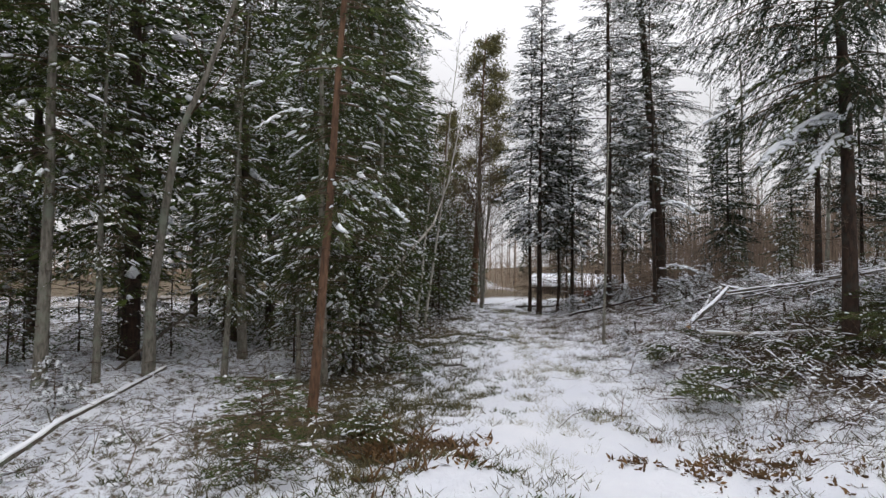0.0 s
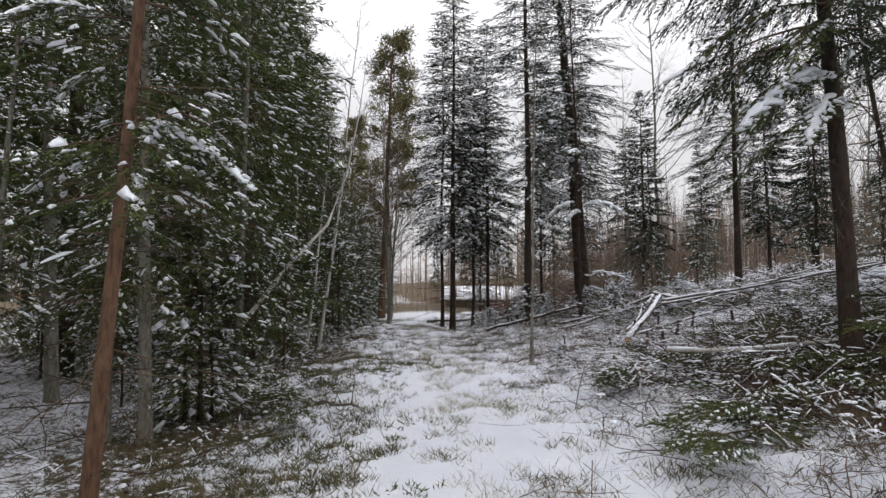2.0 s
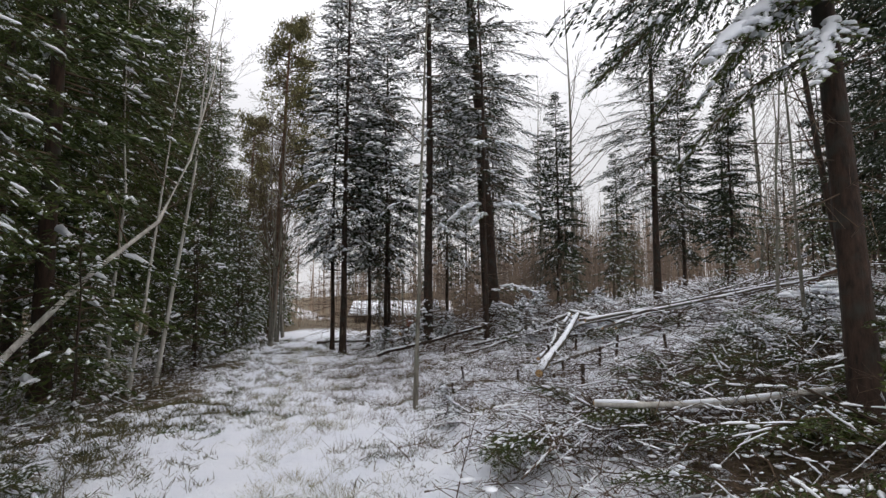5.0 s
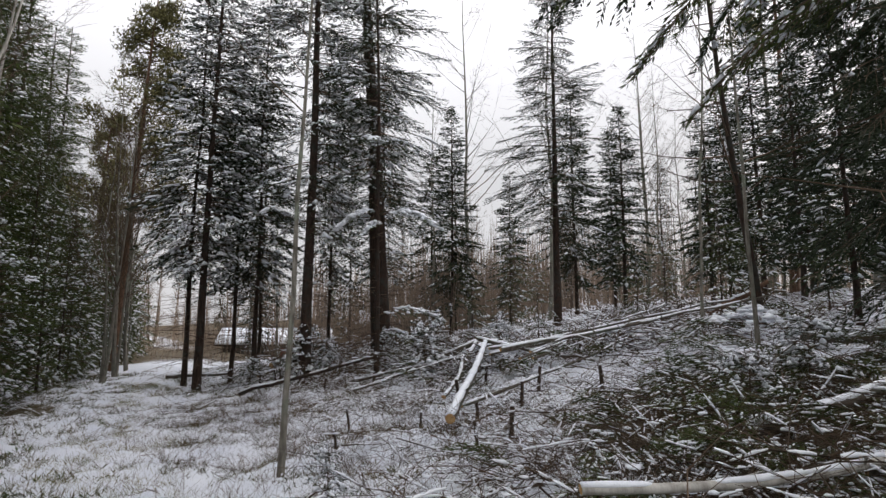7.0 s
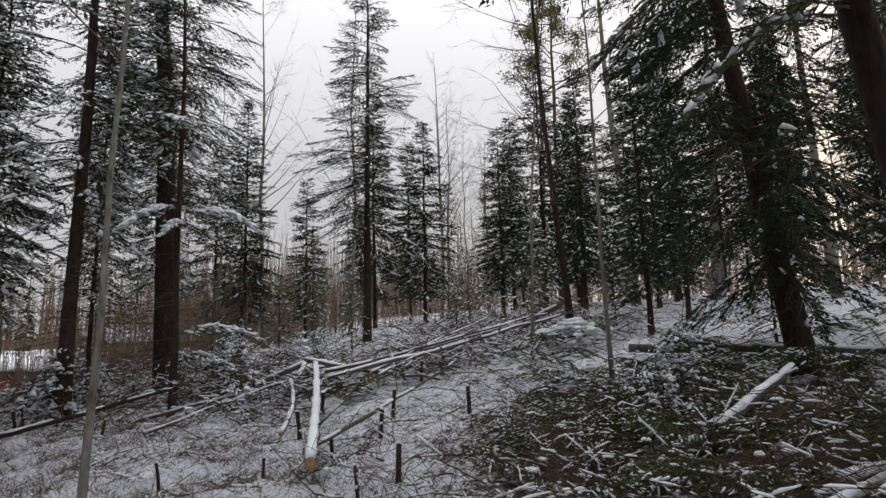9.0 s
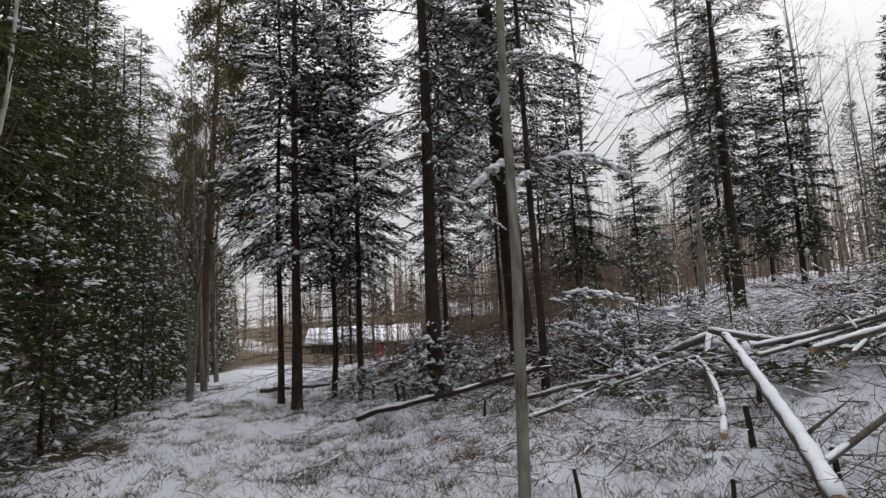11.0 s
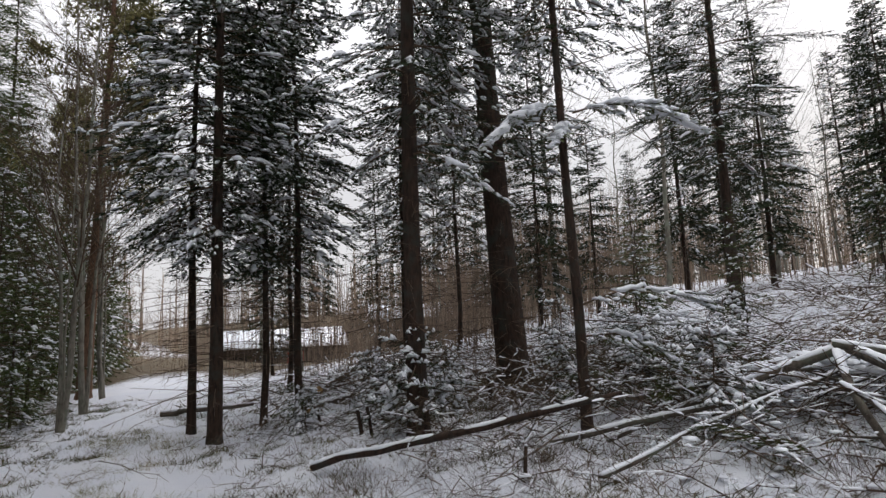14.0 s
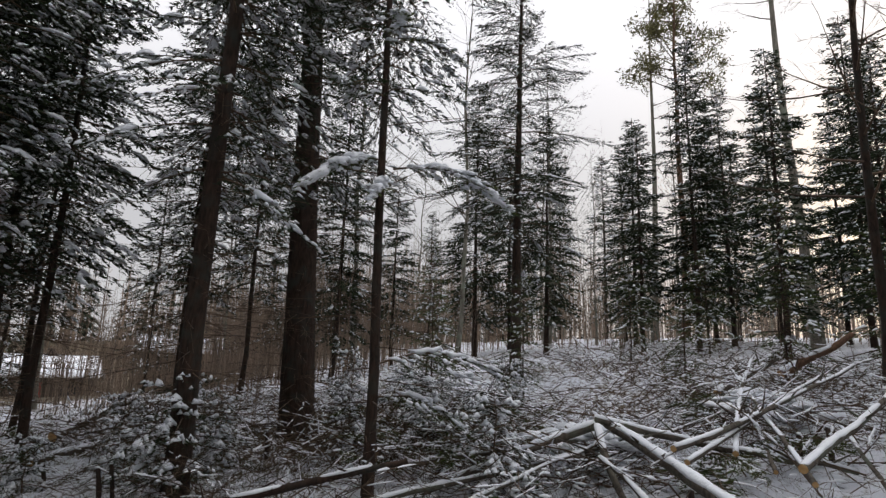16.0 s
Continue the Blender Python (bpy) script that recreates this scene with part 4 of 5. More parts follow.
for x, y, h, r in ((8.6, 13.8, 0.3, 0.03), (8.35, 14.0, 0.3, 0.03), (5.4, 11.7, 0.3, 0.03), (5.15, 11.9, 0.3, 0.02), (4.9, 19.7, 0.3, 0.03), (4.97, 19.55, 0.34, 0.025), (4.86, 21.2, 0.3, 0.03), (6.5, 19.2, 0.3, 0.035), (6.4, 12.9, 0.3, 0.03), (6.9, 13.2, 0.34, 0.03), (5.9, 13.1, 0.25, 0.025), (7.1, 12.2, 0.3, 0.03), (5.2, 13.3, 0.24, 0.02), (4.6, 14.1, 0.26, 0.02), (4.2, 13.4, 0.2, 0.02), (6.1, 13.9, 0.32, 0.03), (6.9, 14.5, 0.3, 0.03), (5.0, 16.6, 0.22, 0.02)):
    stub(x, y, h, r, 0.25 * math.sin(x * 9 + y * 5))


# ---- brush ----
def on_ground(x, y):
    return lie(x, y) + bumps(x, y)


def brush(name, label, seed, n, place, length=(0.4, 1.4), height=0.35, snow=0.45, thick=0.009):
    """A tangle of cut branches over a stretch of ground, with snow along their tops."""
    rng2 = np.random.default_rng(seed)
    x, y = place(rng2, n)
    z = on_ground(x, y) + rng2.uniform(0.0, 1, n) ** 1.6 * height
    p = np.stack([x, y, z], 1)
    az = rng2.uniform(0, 2 * math.pi, n)
    d = unit(np.stack([np.cos(az), np.sin(az), rng2.normal(0.1, 0.32, n)], 1))
    L = rng2.uniform(*length, n) ** 1.0
    wood, white = Bag(), Bag()
    r = thick * rng2.uniform(0.4, 1.7, n)
    bow = rng2.normal(0, 0.1, (n, 3)) * L[:, None]
    kinks = []
    for u in (-0.5, -0.22, 0.05, 0.28, 0.5):
        kinks.append(p + d * (L * u)[:, None] + bow * (1 - 4 * u * u) + rng2.normal(0, 0.028, (n, 3)) * L[:, None])
    for k in range(4):
        a, b = kinks[k], kinks[k + 1]
        sticks(wood, a, b, r * (1 - 0.17 * k), r * (0.83 - 0.17 * k))
        pick = rng2.uniform(0, 1, n) < snow * 0.8
        q = int(pick.sum())
        e = (b - a)[pick]
        long = np.linalg.norm(e, axis=1)
        for g in (0.3, 0.72):
            lumps(white, a[pick] + e * (g + rng2.normal(0, 0.08, (q, 1))) + [[0, 0, 0.004]], unit(e), long * rng2.uniform(0.15, 0.6, q), r[pick] * rng2.uniform(0.8, 1.6, q) + 0.003, r[pick] * 0.8 + rng2.uniform(0.003, 0.009, q))
    for k in range(4):
        e = unit(d + rng2.normal(0, 0.55, (n, 3)))
        o = kinks[1 + k % 3]
        m = o + e * (L * rng2.uniform(0.08, 0.2, n))[:, None]
        sticks(wood, o, m, r * 0.45, r * 0.33)
        sticks(wood, m, m + unit(e + rng2.normal(0, 0.4, (n, 3))) * (L * rng2.uniform(0.06, 0.18, n))[:, None], r * 0.33, r * 0.15)
    ob = tagged(new(name, wood.mesh(name, M_TWIG)), label, "brush", kind="stuff")
    sn = new(name + "_snow", white.mesh(name + "_snow", M_SNOW, True))
    tagged(sn, "thin snow lying along cut branches", "snow", kind="stuff")
    return ob


def slope_area(rng2, n):
    y = rng2.uniform(5.5, 21, n)
    return trail(y) + 2.4 + rng2.beta(1.1, 1.8, n) * 10, y


def pile(cx, cy, sx, sy):
    return lambda rng2, n: (cx + rng2.normal(0, sx, n), cy + rng2.normal(0, sy, n))


def under_wood(rng2, n):
    y = rng2.uniform(5.0, 22, n)
    return trail(y) - 2.2 - rng2.beta(1.0, 1.6, n) * 8, y


brush("brushwood", "cut branches and twigs strewn over the slope", 81, 950, slope_area, (0.3, 1.1), 0.16, 0.5, 0.0055)
brush("twigs", "fine dark twigs strewn over the slope", 181, 1100, slope_area, (0.2, 0.9), 0.28, 0.12, 0.0022)
brush("twigs", "fine dark twigs heaped beside the trail", 182, 480, pile(4.9, 8.3, 1.0, 1.5), (0.2, 0.9), 0.42, 0.12, 0.0024)
brush("twigs", "fine dark twigs heaped beside the trail", 183, 260, pile(6.4, 12.3, 1.2, 1.0), (0.2, 0.9), 0.35, 0.12, 0.0026)
brush("brushwood", "snow-lined cut branches heaped beside the trail", 91, 190, pile(4.3, 9.6, 0.8, 0.8), (0.4, 1.3), 0.3, 0.9, 0.006)
brush("twigs", "brown twigs heaped beside the trail", 92, 420, pile(5.2, 8.6, 1.2, 1.2), (0.3, 1.1), 0.4, 0.2, 0.003)
brush("twigs", "brown twigs and needles heaped on the slope", 93, 460, pile(6.8, 10.5, 1.3, 0.8), (0.3, 1.1), 0.4, 0.15, 0.0034)
brush("brushwood", "cut branches lying along the top of the slope", 186, 520, pile(13.2, 16.0, 2.4, 2.4), (0.5, 1.7), 0.45, 0.4, 0.007)
brush("twigs", "fine dark twigs lying by the trail", 187, 260, pile(3.8, 16.8, 1.2, 1.3), (0.2, 0.8), 0.12, 0.12, 0.0024)
brush("twigs", "fine dark twigs lying by the trail", 185, 240, pile(4.7, 13.4, 1.2, 1.6), (0.2, 0.8), 0.12, 0.12, 0.0024)
brush("twigs", "fine dark twigs heaped under tall spruces", 184, 520, pile(6.6, 19.8, 1.9, 2.2), (0.3, 1.0), 0.5, 0.12, 0.0036)
brush("brushwood", "heaped cut branches on the slope", 82, 150, pile(7.9, 15.5, 0.8, 0.6), (0.4, 1.4), 0.4, 0.7, 0.0055)
brush("brushwood", "heaped cut branches beside a leaning spruce", 83, 330, pile(5.2, 8.4, 0.8, 1.3), (0.3, 1.3), 0.5, 0.4, 0.0035)
brush("brushwood", "heaped cut branches under tall spruces", 84, 420, pile(6.8, 22.6, 1.4, 1.6), (0.4, 1.5), 0.5, 0.5, 0.007)
brush("brushwood", "heaped cut branches under tall spruces", 85, 380, pile(7.6, 17.9, 1.1, 0.9), (0.4, 1.3), 0.5, 0.5, 0.005)
brush("brushwood", "heaped cut branches high on the slope", 86, 320, pile(10.4, 14.2, 1.4, 1.0), (0.5, 1.8), 0.4, 0.7, 0.006)
brush("brushwood", "dry twigs in the undergrowth of the wood", 87, 800, under_wood, (0.3, 1.1), 0.4, 0.3, 0.004)
brush("brushwood", "twigs and litter strewn beside the trail", 89, 330, pile(4.0, 6.2, 1.0, 0.9), (0.25, 1.0), 0.14, 0.35, 0.0035)
brush("brushwood", "twigs strewn beside the trail", 90, 260, pile(-0.6, 19.0, 1.0, 2.2), (0.25, 0.9), 0.15, 0.35, 0.0035)
brush("brushwood", "heaped cut branches on the slope", 88, 170, pile(6.9, 16.6, 0.7, 0.6), (0.4, 1.3), 0.6, 0.35, 0.0035)


def fallen_bough(x, y, turn, size, seed, snow=0.6, label="cut green spruce bough lying in the snow"):
    rng2 = np.random.default_rng(seed)
    wood, green, white = Bag(), Bag(), Bag()
    for k in range(3):
        o = rng2.normal(0, 0.12, 3)
        spray(wood, green, white, (o[0], o[1], 0.06 + 0.05 * k), (1.0 + o[2], 0.35 * (k - 1) + o[0], 0.10 + 0.09 * k), rng2, 0.35, 0.035, 0.36, snow, 0.85, 0, (0.055, 0.0065))
    ob = empty("spruce_bough", (x, y, ground_at(x, y)), radians(turn), size)
    part("foliage", green, M_NEEDLE, ob)["kind"] = "stuff"
    part("branchwork", wood, M_TWIG, ob)["kind"] = "stuff"
    part("snow_cover", white, M_SNOW, ob, "", True)["kind"] = "stuff"
    return tagged(ob, label, "branch", "cut boughs")


bough_a = fallen_bough(3.75, 7.3, 200, 0.8, 91, 0.55)
bough_b = fallen_bough(3.9, 9.3, 170, 0.7, 92, 1.0)
for k, (x, y) in enumerate(((3.6, 6.9), (4.1, 7.9), (3.4, 9.8), (4.3, 8.7), (4.8, 9.4), (5.0, 8.3), (4.6, 10.6), (5.3, 10.2), (6.2, 10.0), (6.9, 9.6), (6.5, 8.9), (7.3, 10.4), (7.4, 11.2), (8.3, 10.9), (9.2, 11.6), (8.0, 14.6), (7.2, 14.3), (9.7, 12.6), (10.8, 13.4), (6.2, 15.2), (7.0, 16.9), (8.4, 17.0), (7.9, 18.6), (6.1, 21.6), (7.0, 22.8), (5.6, 24.4), (8.3, 14.0), (9.2, 14.7), (10.2, 15.6), (6.8, 7.3), (7.6, 7.6), (8.9, 8.9), (9.8, 10.0), (5.0, 22.0), (5.6, 6.6), (11.9, 12.3), (4.9, 7.4), (-0.9, 5.7), (-0.5, 5.9), (5.1, 8.9), (5.5, 9.0), (4.5, 7.6), (5.3, 7.2), (4.7, 8.1), (-0.6, 9.6), (-0.9, 10.6), (3.2, 6.8), (3.5, 7.2), (3.3, 7.4), (-0.4, 11.0), (-1.1, 9.9))):
    copy_thing((bough_a, bough_b)[k % 2], Matrix.Translation((x, y, ground_at(x, y) + 0.06)) @ Matrix.Rotation(k * 2.4, 4, 'Z') @ Matrix.Rotation(0.25 * math.sin(k * 3.1), 4, 'X')).scale = (0.45 + 0.05 * (k % 6),) * 3
for k in range(66):
    r2 = np.random.default_rng(500 + k)
    cx, cy, sp = ((6.4, 9.6, 0.6), (6.8, 10.5, 0.7), (7.8, 10.3, 0.8), (8.6, 11.0, 0.8), (9.0, 9.2, 0.9), (7.8, 17.6, 0.6))[k % 6]
    x, y = cx + r2.normal(0, sp), cy + r2.normal(0, sp)
    if x > trail(y) + 2.0:
        copy_thing((bough_a, bough_b)[k % 2], Matrix.Translation((x, y, ground_at(x, y) + r2.uniform(0.02, 0.2))) @ Matrix.Rotation(k * 2.4, 4, 'Z') @ Matrix.Rotation(r2.normal(0, 0.3), 4, 'X')).scale = (r2.uniform(0.35, 0.6),) * 3

bough_c = fallen_bough(5.35, 8.15, 190, 0.75, 93, 0.12, "dark green spruce bough heaped against a trunk")
for k in range(11):
    r2 = np.random.default_rng(700 + k)
    x, y = 5.6 + r2.normal(0.15, 0.6), 8.1 + r2.normal(0, 0.65)
    copy_thing(bough_c, Matrix.Translation((x, y, ground_at(x, y) + r2.uniform(0.05, 0.4))) @ Matrix.Rotation(k * 2.4, 4, 'Z') @ Matrix.Rotation(r2.normal(0, 0.35), 4, 'X')).scale = (r2.uniform(0.4, 0.75),) * 3


def clods(seed, n, place, lift, label):
    """Snow that has settled in small uneven clumps on brush and low plants."""
    rng2 = np.random.default_rng(seed)
    x, y = place(rng2, n)
    z = on_ground(x, y) + rng2.uniform(0, 1, n) ** 1.5 * lift
    bag = Bag()
    for k in range(n):
        pillow(bag, np.array([x[k], y[k], z[k]]), (0.010 + 0.032 * rng2.uniform() ** 2) * np.array([rng2.uniform(0.7, 1.8), rng2.uniform(0.7, 1.8), 0.5]), rng2, 7, 4)
    tagged(new("snow_clods", bag.mesh("snow_clods", M_SNOW, True)), label, "snow", kind="stuff")


for k, (cx, cy, sx, sy, n) in enumerate(((4.4, 8.2, 0.8, 1.2, 260), (5.8, 9.2, 1.0, 0.8, 220), (7.6, 15.3, 0.7, 0.6, 260), (10.4, 13.0, 1.4, 0.9, 420), (8.0, 17.6, 1.0, 0.9, 380), (6.9, 22.4, 1.4, 1.5, 300), (7.5, 10.6, 1.2, 0.9, 300), (6.6, 15.2, 0.7, 0.7, 200))):
    clods(600 + k, n, pile(cx, cy, sx, sy), 0.38, "clumps of snow settled on cut branches")
clods(620, 1500, under_wood, 0.10, "clumps of snow settled on low heath")
clods(621, 1300, slope_area, 0.12, "clumps of snow settled on strewn twigs")
for k, (x, y) in enumerate(((7.8, 15.6), (9.9, 14.6), (10.9, 12.7), (10.4, 19.4))):
    heap = Bag()
    rng2 = np.random.default_rng(k)
    for j in range(60):
        o = rng2.normal(0, 0.28, 2)
        pillow(heap, np.array([o[0], o[1], rng2.uniform(-0.06, 0.02) + 0.2 * math.exp(-6 * (o[0] ** 2 + o[1] ** 2))]), rng2.uniform(0.04, 0.12) * np.array([1.2, 1, 0.55]), rng2)
    tagged(new("snow_heap", heap.mesh("snow_heap", M_SNOW, True)), "broken snow lying on a heap of branches", "snow", "snow heaps", "stuff").location = (x, y, ground_at(x, y) + 0.25)


# ---- undergrowth ----
def sprigs(name, label, seed, n, place, mat, size=(0.06, 0.18), blades_each=4, width=0.004, splay=0.6, clump=9):
    rng2 = np.random.default_rng(seed)
    m = max(1, n // clump)
    x, y = place(rng2, m)
    i = rng2.integers(0, m, n)
    x, y = x[i] + rng2.normal(0, 0.09, n), y[i] + rng2.normal(0, 0.09, n)
    p = np.stack([x, y, on_ground(x, y) - 0.01], 1)
    bag = Bag()
    for k in range(blades_each):
        d = unit(np.stack([rng2.normal(0, splay, n), rng2.normal(0, splay, n), np.ones(n)], 1))
        s = unit(np.cross(d, rng2.normal(0, 1, (n, 3))))
        blades(bag, p + rng2.normal(0, 0.02, (n, 3)) * [1, 1, 0], d, s, rng2.uniform(*size, n), width)
    return tagged(new(name, bag.mesh(name, mat)), label, "undergrowth", kind="stuff")


def trail_middle(rng2, n):
    y = rng2.uniform(1.5, 24, 60)[rng2.integers(0, 60, n)] + rng2.normal(0, 0.3, n)
    return trail(y) + 0.25 * np.sin(y * 2.1) + rng2.normal(0.1, 0.35, n), y


def off_trail_left(rng2, n):
    y = rng2.uniform(1.5, 30, n) ** 1.0
    return trail(y) - 0.2 - 0.5 * np.sin(y * 1.3) - rng2.beta(1.35, 2.4, n) * 9, y


def off_trail_right(rng2, n):
    y = rng2.uniform(2.0, 28, n)
    return trail(y) + 0.5 + 0.4 * np.sin(y * 1.7) + rng2.beta(1.3, 2.6, n) * 9, y


def heath_edge(rng2, n):
    y = rng2.uniform(4.2, 15, n)
    return trail(y) - 1.1 - 0.35 * np.sin(y * 1.3) - rng2.beta(1.2, 2.0, n) * 3.2, y


sprigs("trail_grass", "sparse winter grass poking through trail snow", 101, 2600, trail_middle, M_GRASS, (0.04, 0.17), 5, 0.0014, 0.9)
sprigs("heath", "low heath sprigs poking through the snow", 102, 16000, off_trail_left, M_HEATH, (0.03, 0.14), 4, 0.0035, 1.0)
sprigs("heath", "low heath sprigs poking through the snow", 103, 12000, off_trail_right, M_HEATH, (0.03, 0.14), 4, 0.0032, 1.0)
sprigs("heath", "dark low heath and moss bare of snow beside the trail", 112, 5200, heath_edge, M_HEATH, (0.04, 0.15), 4, 0.0045, 1.1)
sprigs("dry_stalks", "thin dry stalks standing in the snow", 113, 2600, pile(4.6, 13.6, 1.3, 1.9), M_TWIG, (0.06, 0.3), 3, 0.0016, 0.8)
sprigs("dry_stalks", "thin dry stalks standing in the snow", 114, 2600, off_trail_right, M_TWIG, (0.06, 0.32), 3, 0.0016, 0.8)
sprigs("dry_stalks", "thin dry stalks standing in the snow", 115, 2000, pile(3.7, 16.8, 1.3, 1.5), M_TWIG, (0.06, 0.28), 3, 0.0016, 0.8)
sprigs("bracken", "brown dead bracken clump beside the trail", 104, 260, pile(-0.6, 5.6, 0.42, 0.4), M_FERN, (0.05, 0.2), 4, 0.012, 1.2)
sprigs("bracken", "brown leaf litter bare of snow beside the trail", 105, 260, pile(2.5, 5.1, 0.4, 0.3), M_FERN, (0.03, 0.09), 4, 0.014, 2.0)
sprigs("lingonberry", "low green leafy shrubs in the snow", 106, 1200, off_trail_left, M_NEEDLE, (0.03, 0.09), 6, 0.006, 1.2)


# ---- distance ----
def house(x, y, turn, w, d, h, ridge, wall_mat, label, red=False):
    ob = empty("house", (x, y, float(lie(x, y)) - 0.5), radians(turn))

    def box(name, lo, hi, mat, lab=""):
        bag = Bag()
        v = [(i, j, k) for i in (lo[0], hi[0]) for j in (lo[1], hi[1]) for k in (lo[2], hi[2])]
        bag.add(v, [(0, 1, 3, 2), (4, 6, 7, 5), (0, 4, 5, 1), (2, 3, 7, 6), (0, 2, 6, 4), (1, 5, 7, 3)])
        return part(name, bag, mat, ob, lab)

    t = 0.15
    box("wall", (-w / 2, -d / 2, 0), (w / 2, -d / 2 + t, h), wall_mat)
    box("wall", (-w / 2, d / 2 - t, 0), (w / 2, d / 2, h), wall_mat)
    for sx in (-1, 1):
        bag = Bag()
        x0, x1 = sx * w / 2, sx * (w / 2 - t)
        prof = [(-d / 2 + t, 0), (d / 2 - t, 0), (d / 2 - t, h), (0, h + ridge - 0.05), (-d / 2 + t, h)]
        v = [(x0, a, b) for a, b in prof] + [(x1, a, b) for a, b in prof]
        f = [(0, 1, 2, 4), (5, 9, 7, 6)] + [(k, (k + 1) % 5, 5 + (k + 1) % 5, 5 + k) for k in range(5)]
        bag.add(v + [(x0, 0, h), (x1, 0, h)], f + [(4, 10, 2, 3), (9, 8, 7, 11)])
        part("gable_wall", bag, wall_mat, ob)
    for name, z0, th, mat, over in (("roof", h, 0.10, M_SPRUCE_BARK, 0.5), ("roof_snow", h + 0.11, 0.14, M_SNOW, 0.45)):
        for sy in (-1, 1):
            bag = Bag()
            e = d / 2 + over
            ez = z0 - over * ridge / (d / 2)
            v = [(sx * (w / 2 + over), yy, zz + k) for sx in (-1, 1) for k in (0, th) for yy, zz in ((sy * e, ez), (0, z0 + ridge))]
            bag.add(v, [(0, 1, 3, 2), (4, 6, 7, 5), (0, 4, 5, 1), (2, 3, 7, 6), (0, 2, 6, 4), (1, 5, 7, 3)])
            part(name, bag, mat, ob)
    for k in range(4):
        cx = -w / 2 + w * (k + 0.7) / 4.4
        if red and k == 2:
            box("door", (cx - 0.5, -d / 2 - 0.05, 0.05), (cx + 0.5, -d / 2 - 0.004, 2.0), M_RED, "bright red door")
        else:
            box("window", (cx - 0.5, -d / 2 - 0.03, 0.9), (cx + 0.5, -d / 2 - 0.004, 1.8), M_DARK_GLASS)
    box("chimney", (w * 0.2, -0.25, h + ridge * 0.6), (w * 0.2 + 0.5, 0.25, h + ridge + 0.6), M_SPRUCE_BARK)
    return tagged(ob, label, "house")


house(12.1, 52.5, -14, 7.4, 6.4, 2.3, 0.9, M_WALL, "low brown house with snow-covered roof and red door", True)
house(22.6, 54.0, -20, 5.6, 5.0, 2.4, 0.9, M_WALL, "low dark outbuilding with snow-covered roof beyond the trees")


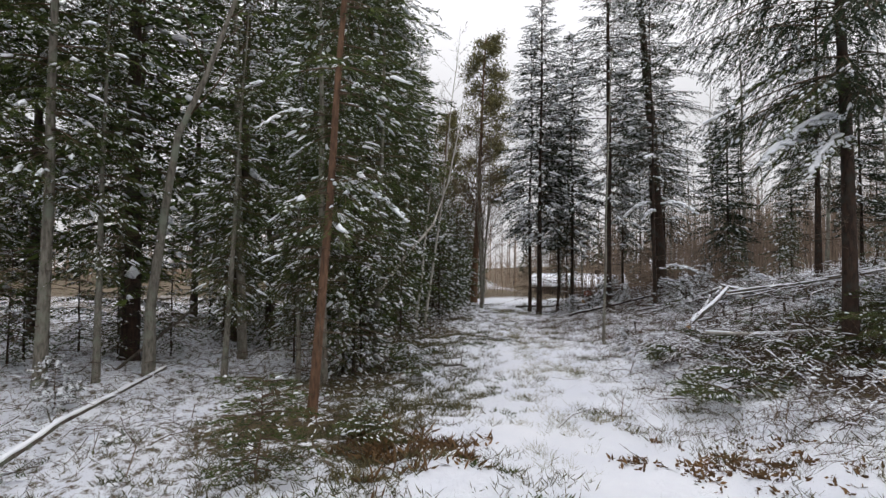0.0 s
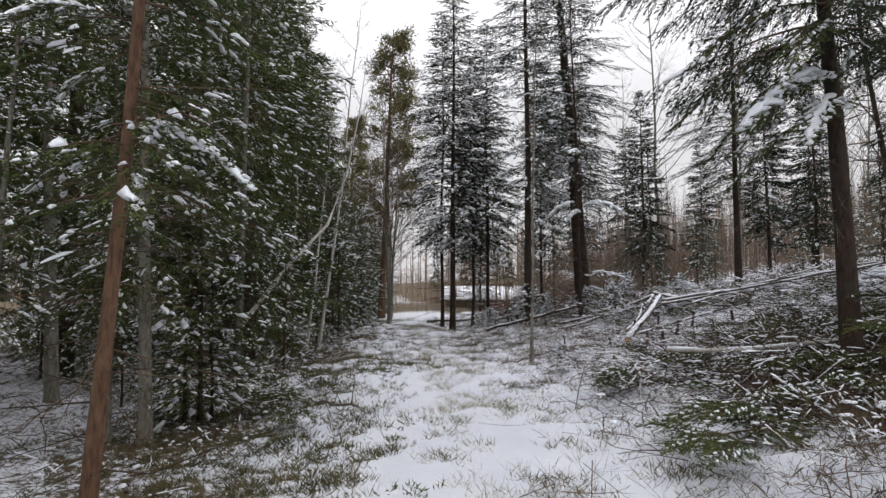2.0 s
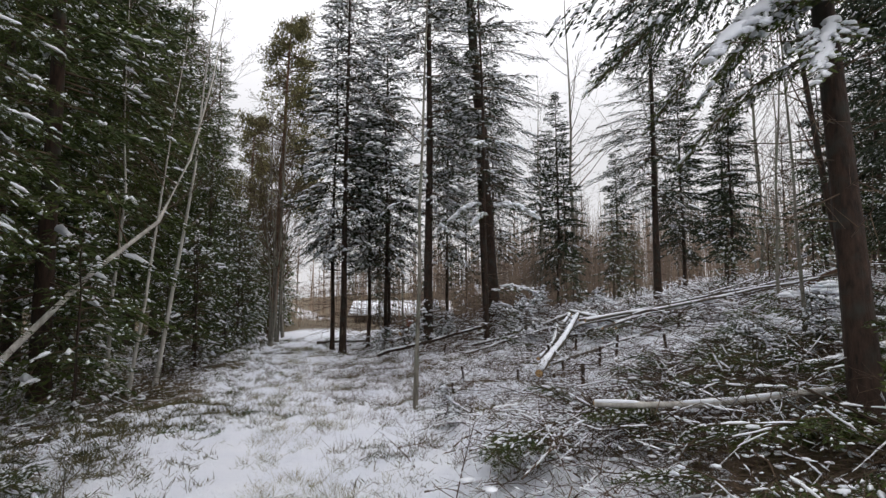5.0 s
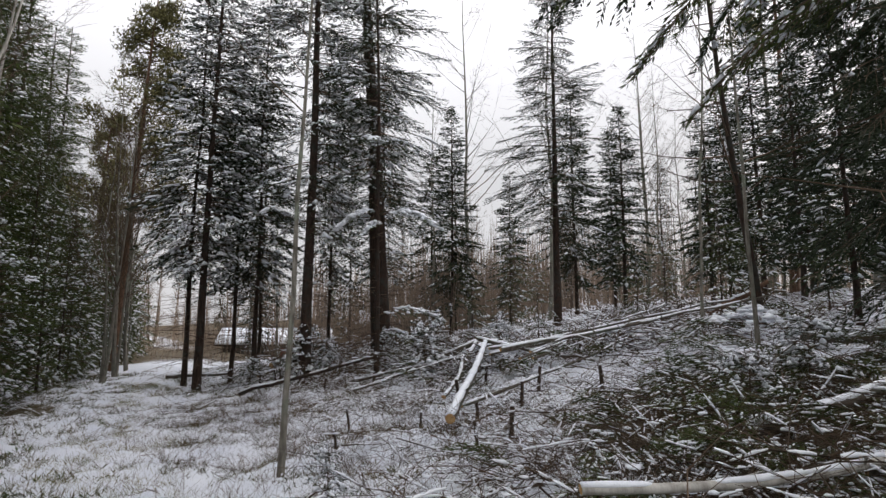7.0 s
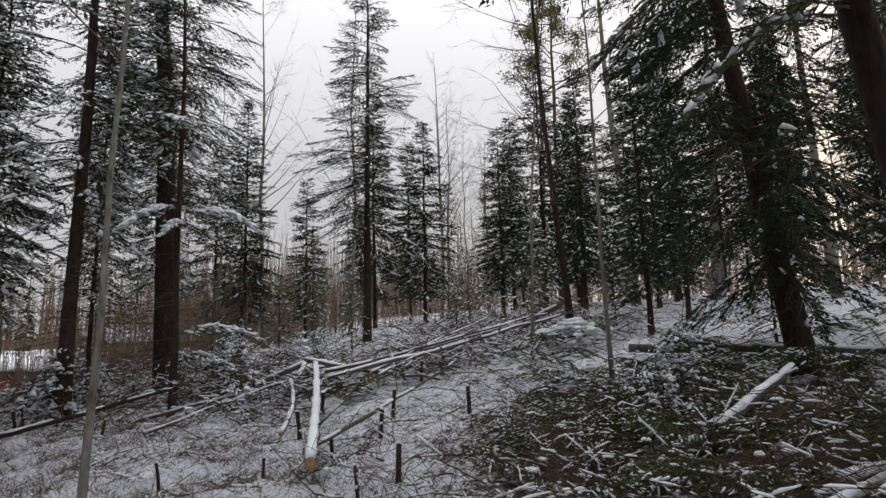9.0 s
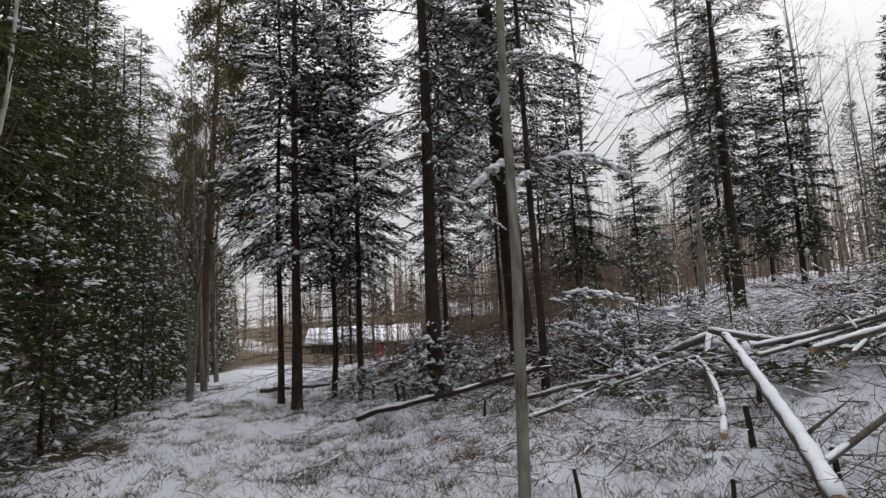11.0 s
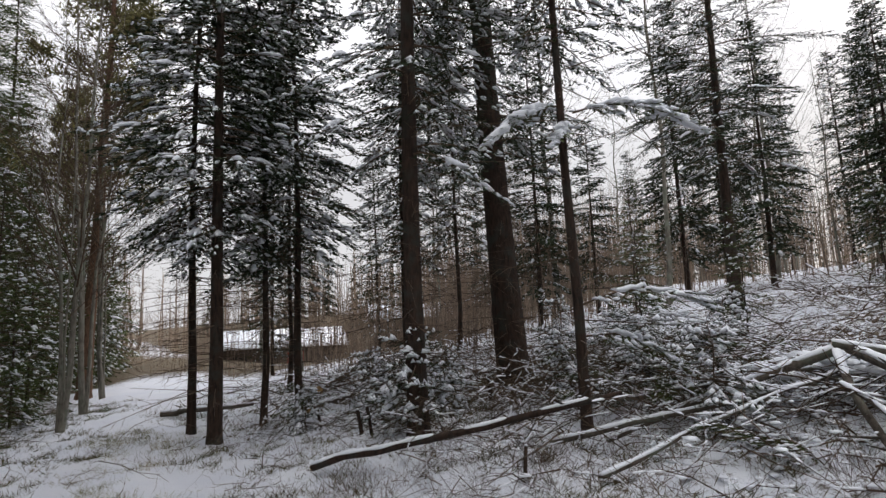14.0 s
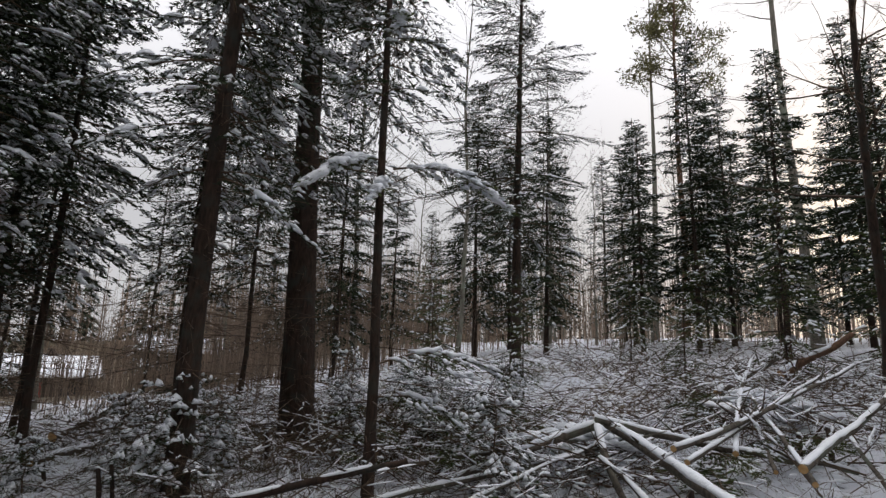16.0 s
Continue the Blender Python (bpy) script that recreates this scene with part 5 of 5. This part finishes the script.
def far_woods():
    """A belt of leafless and evergreen wood that closes the distance on every side."""
    rng2 = np.random.default_rng(111)
    green, grey = Bag(), Bag()
    n = 1700
    a, d = rng2.uniform(0, 2 * math.pi, n), rng2.uniform(66, 120, n)
    x, y = 4 + d * np.sin(a), 12 + d * np.cos(a)
    z = lie(x, y)
    h = rng2.uniform(7, 12, n)
    sticks(grey, np.stack([x, y, z - 0.5], 1), np.stack([x + rng2.normal(0, 0.3, n), y, z + h], 1), 0.13, 0.03)
    for k in range(20):
        f = rng2.uniform(0.12, 0.95, n)
        p = np.stack([x, y, z + h * f], 1)
        e = unit(rng2.normal(0, 1, (n, 3)) * [1, 1, 0.3] + [[0, 0, 0.9]])
        sticks(grey, p, p + e * (h * 0.22 * (1.15 - f))[:, None], 0.04, 0.015)
    m = 330
    a, d = rng2.uniform(0, 2 * math.pi, m), rng2.uniform(80, 125, m)
    keep = ~((d * np.cos(a) > 40) & (np.abs(4 + d * np.sin(a) - 6) < 9))
    x, y = (4 + d * np.sin(a))[keep], (12 + d * np.cos(a))[keep]
    m = len(x)
    z, h = lie(x, y), rng2.uniform(6, 12, m)
    for k in range(70):
        f = k / 70
        az = rng2.uniform(0, 2 * math.pi, m)
        out = np.stack([np.cos(az), np.sin(az), np.full(m, -0.35)], 1)
        p = np.stack([x, y, z + h * (0.08 + 0.92 * f)], 1)
        blades(green, p, unit(out), unit(np.cross(out, [[0, 0, 1.0]])), 2.4 * (1 - f) + 0.25, 0.35 * (1 - f) + 0.08)
    # the leafless belt gets its pale haze from the thicket colour
    tagged(new("far_woods", grey.mesh("far_woods", M_THICKET_HAZY)), "leafless grey wood closing the distance", "woods", kind="stuff")
    # evergreens take the shaded needle colour, darker than the lit needles
    tagged(new("far_woods", green.mesh("far_woods", M_NEEDLE_SHADED)), "dark evergreens closing the distance", "woods", kind="stuff")



far_woods()


def thicket(seed, cx, cy, sx, sy, n, tall, label):
    """Many thin leafless stems standing close together."""
    rng2 = np.random.default_rng(seed)
    bag = Bag()
    x, y = cx + rng2.uniform(-sx, sx, n), cy + rng2.uniform(-sy, sy, n)
    z, h = lie(x, y) - 0.1, rng2.uniform(0.45, 1.0, n) * tall
    a = np.stack([x, y, z], 1)
    d = unit(np.stack([rng2.normal(0, 0.06, n), rng2.normal(0, 0.06, n), np.ones(n)], 1))
    r = 0.004 + 0.0028 * h
    sticks(bag, a, a + d * h[:, None], r, 0.003)
    for k in range(9):
        f = rng2.uniform(0.15, 0.95, n)
        p = a + d * (h * f)[:, None]
        e = unit(rng2.normal(0, 0.55, (n, 3)) * [1, 1, 0.4] + [[0, 0, 0.8]])
        sticks(bag, p, p + e * (0.3 * h * (1.1 - f))[:, None], 0.0055, 0.0015)
    return tagged(new("thicket", bag.mesh("thicket", M_THICKET_HAZY)), label, "thicket", kind="stuff")


HAZE = "brown leafless thicket of thin stems"
thicket(121, 10, 37, 5.0, 5, 120, 5.0, HAZE)
thicket(122, 19, 34, 7, 6, 560, 6.0, HAZE)
thicket(123, 14, 27, 4.0, 3, 280, 4.5, HAZE)
thicket(124, 25, 25, 6, 5, 300, 5.5, HAZE)
thicket(125, 27, 13, 5, 6, 260, 5.0, HAZE)
thicket(126, 8, 70, 28, 11, 1100, 5.0, HAZE)
thicket(130, -6, 58, 8, 10, 300, 5.0, HAZE)
thicket(131, 12, 40, 9, 4.0, 300, 1.0, HAZE)
thicket(132, 3.0, 53, 5, 4, 260, 1.2, HAZE)
thicket(133, 10.5, 30, 4.0, 3.5, 120, 3.4, HAZE)
thicket(134, 8.2, 22.0, 1.8, 2.0, 50, 1.5, HAZE)
thicket(127, 32, 44, 8, 8, 420, 7.0, HAZE)
thicket(128, 24, 3, 6, 5, 220, 5.0, HAZE)
thicket(129, 8.5, 28.5, 2.0, 2.5, 90, 2.6, HAZE)
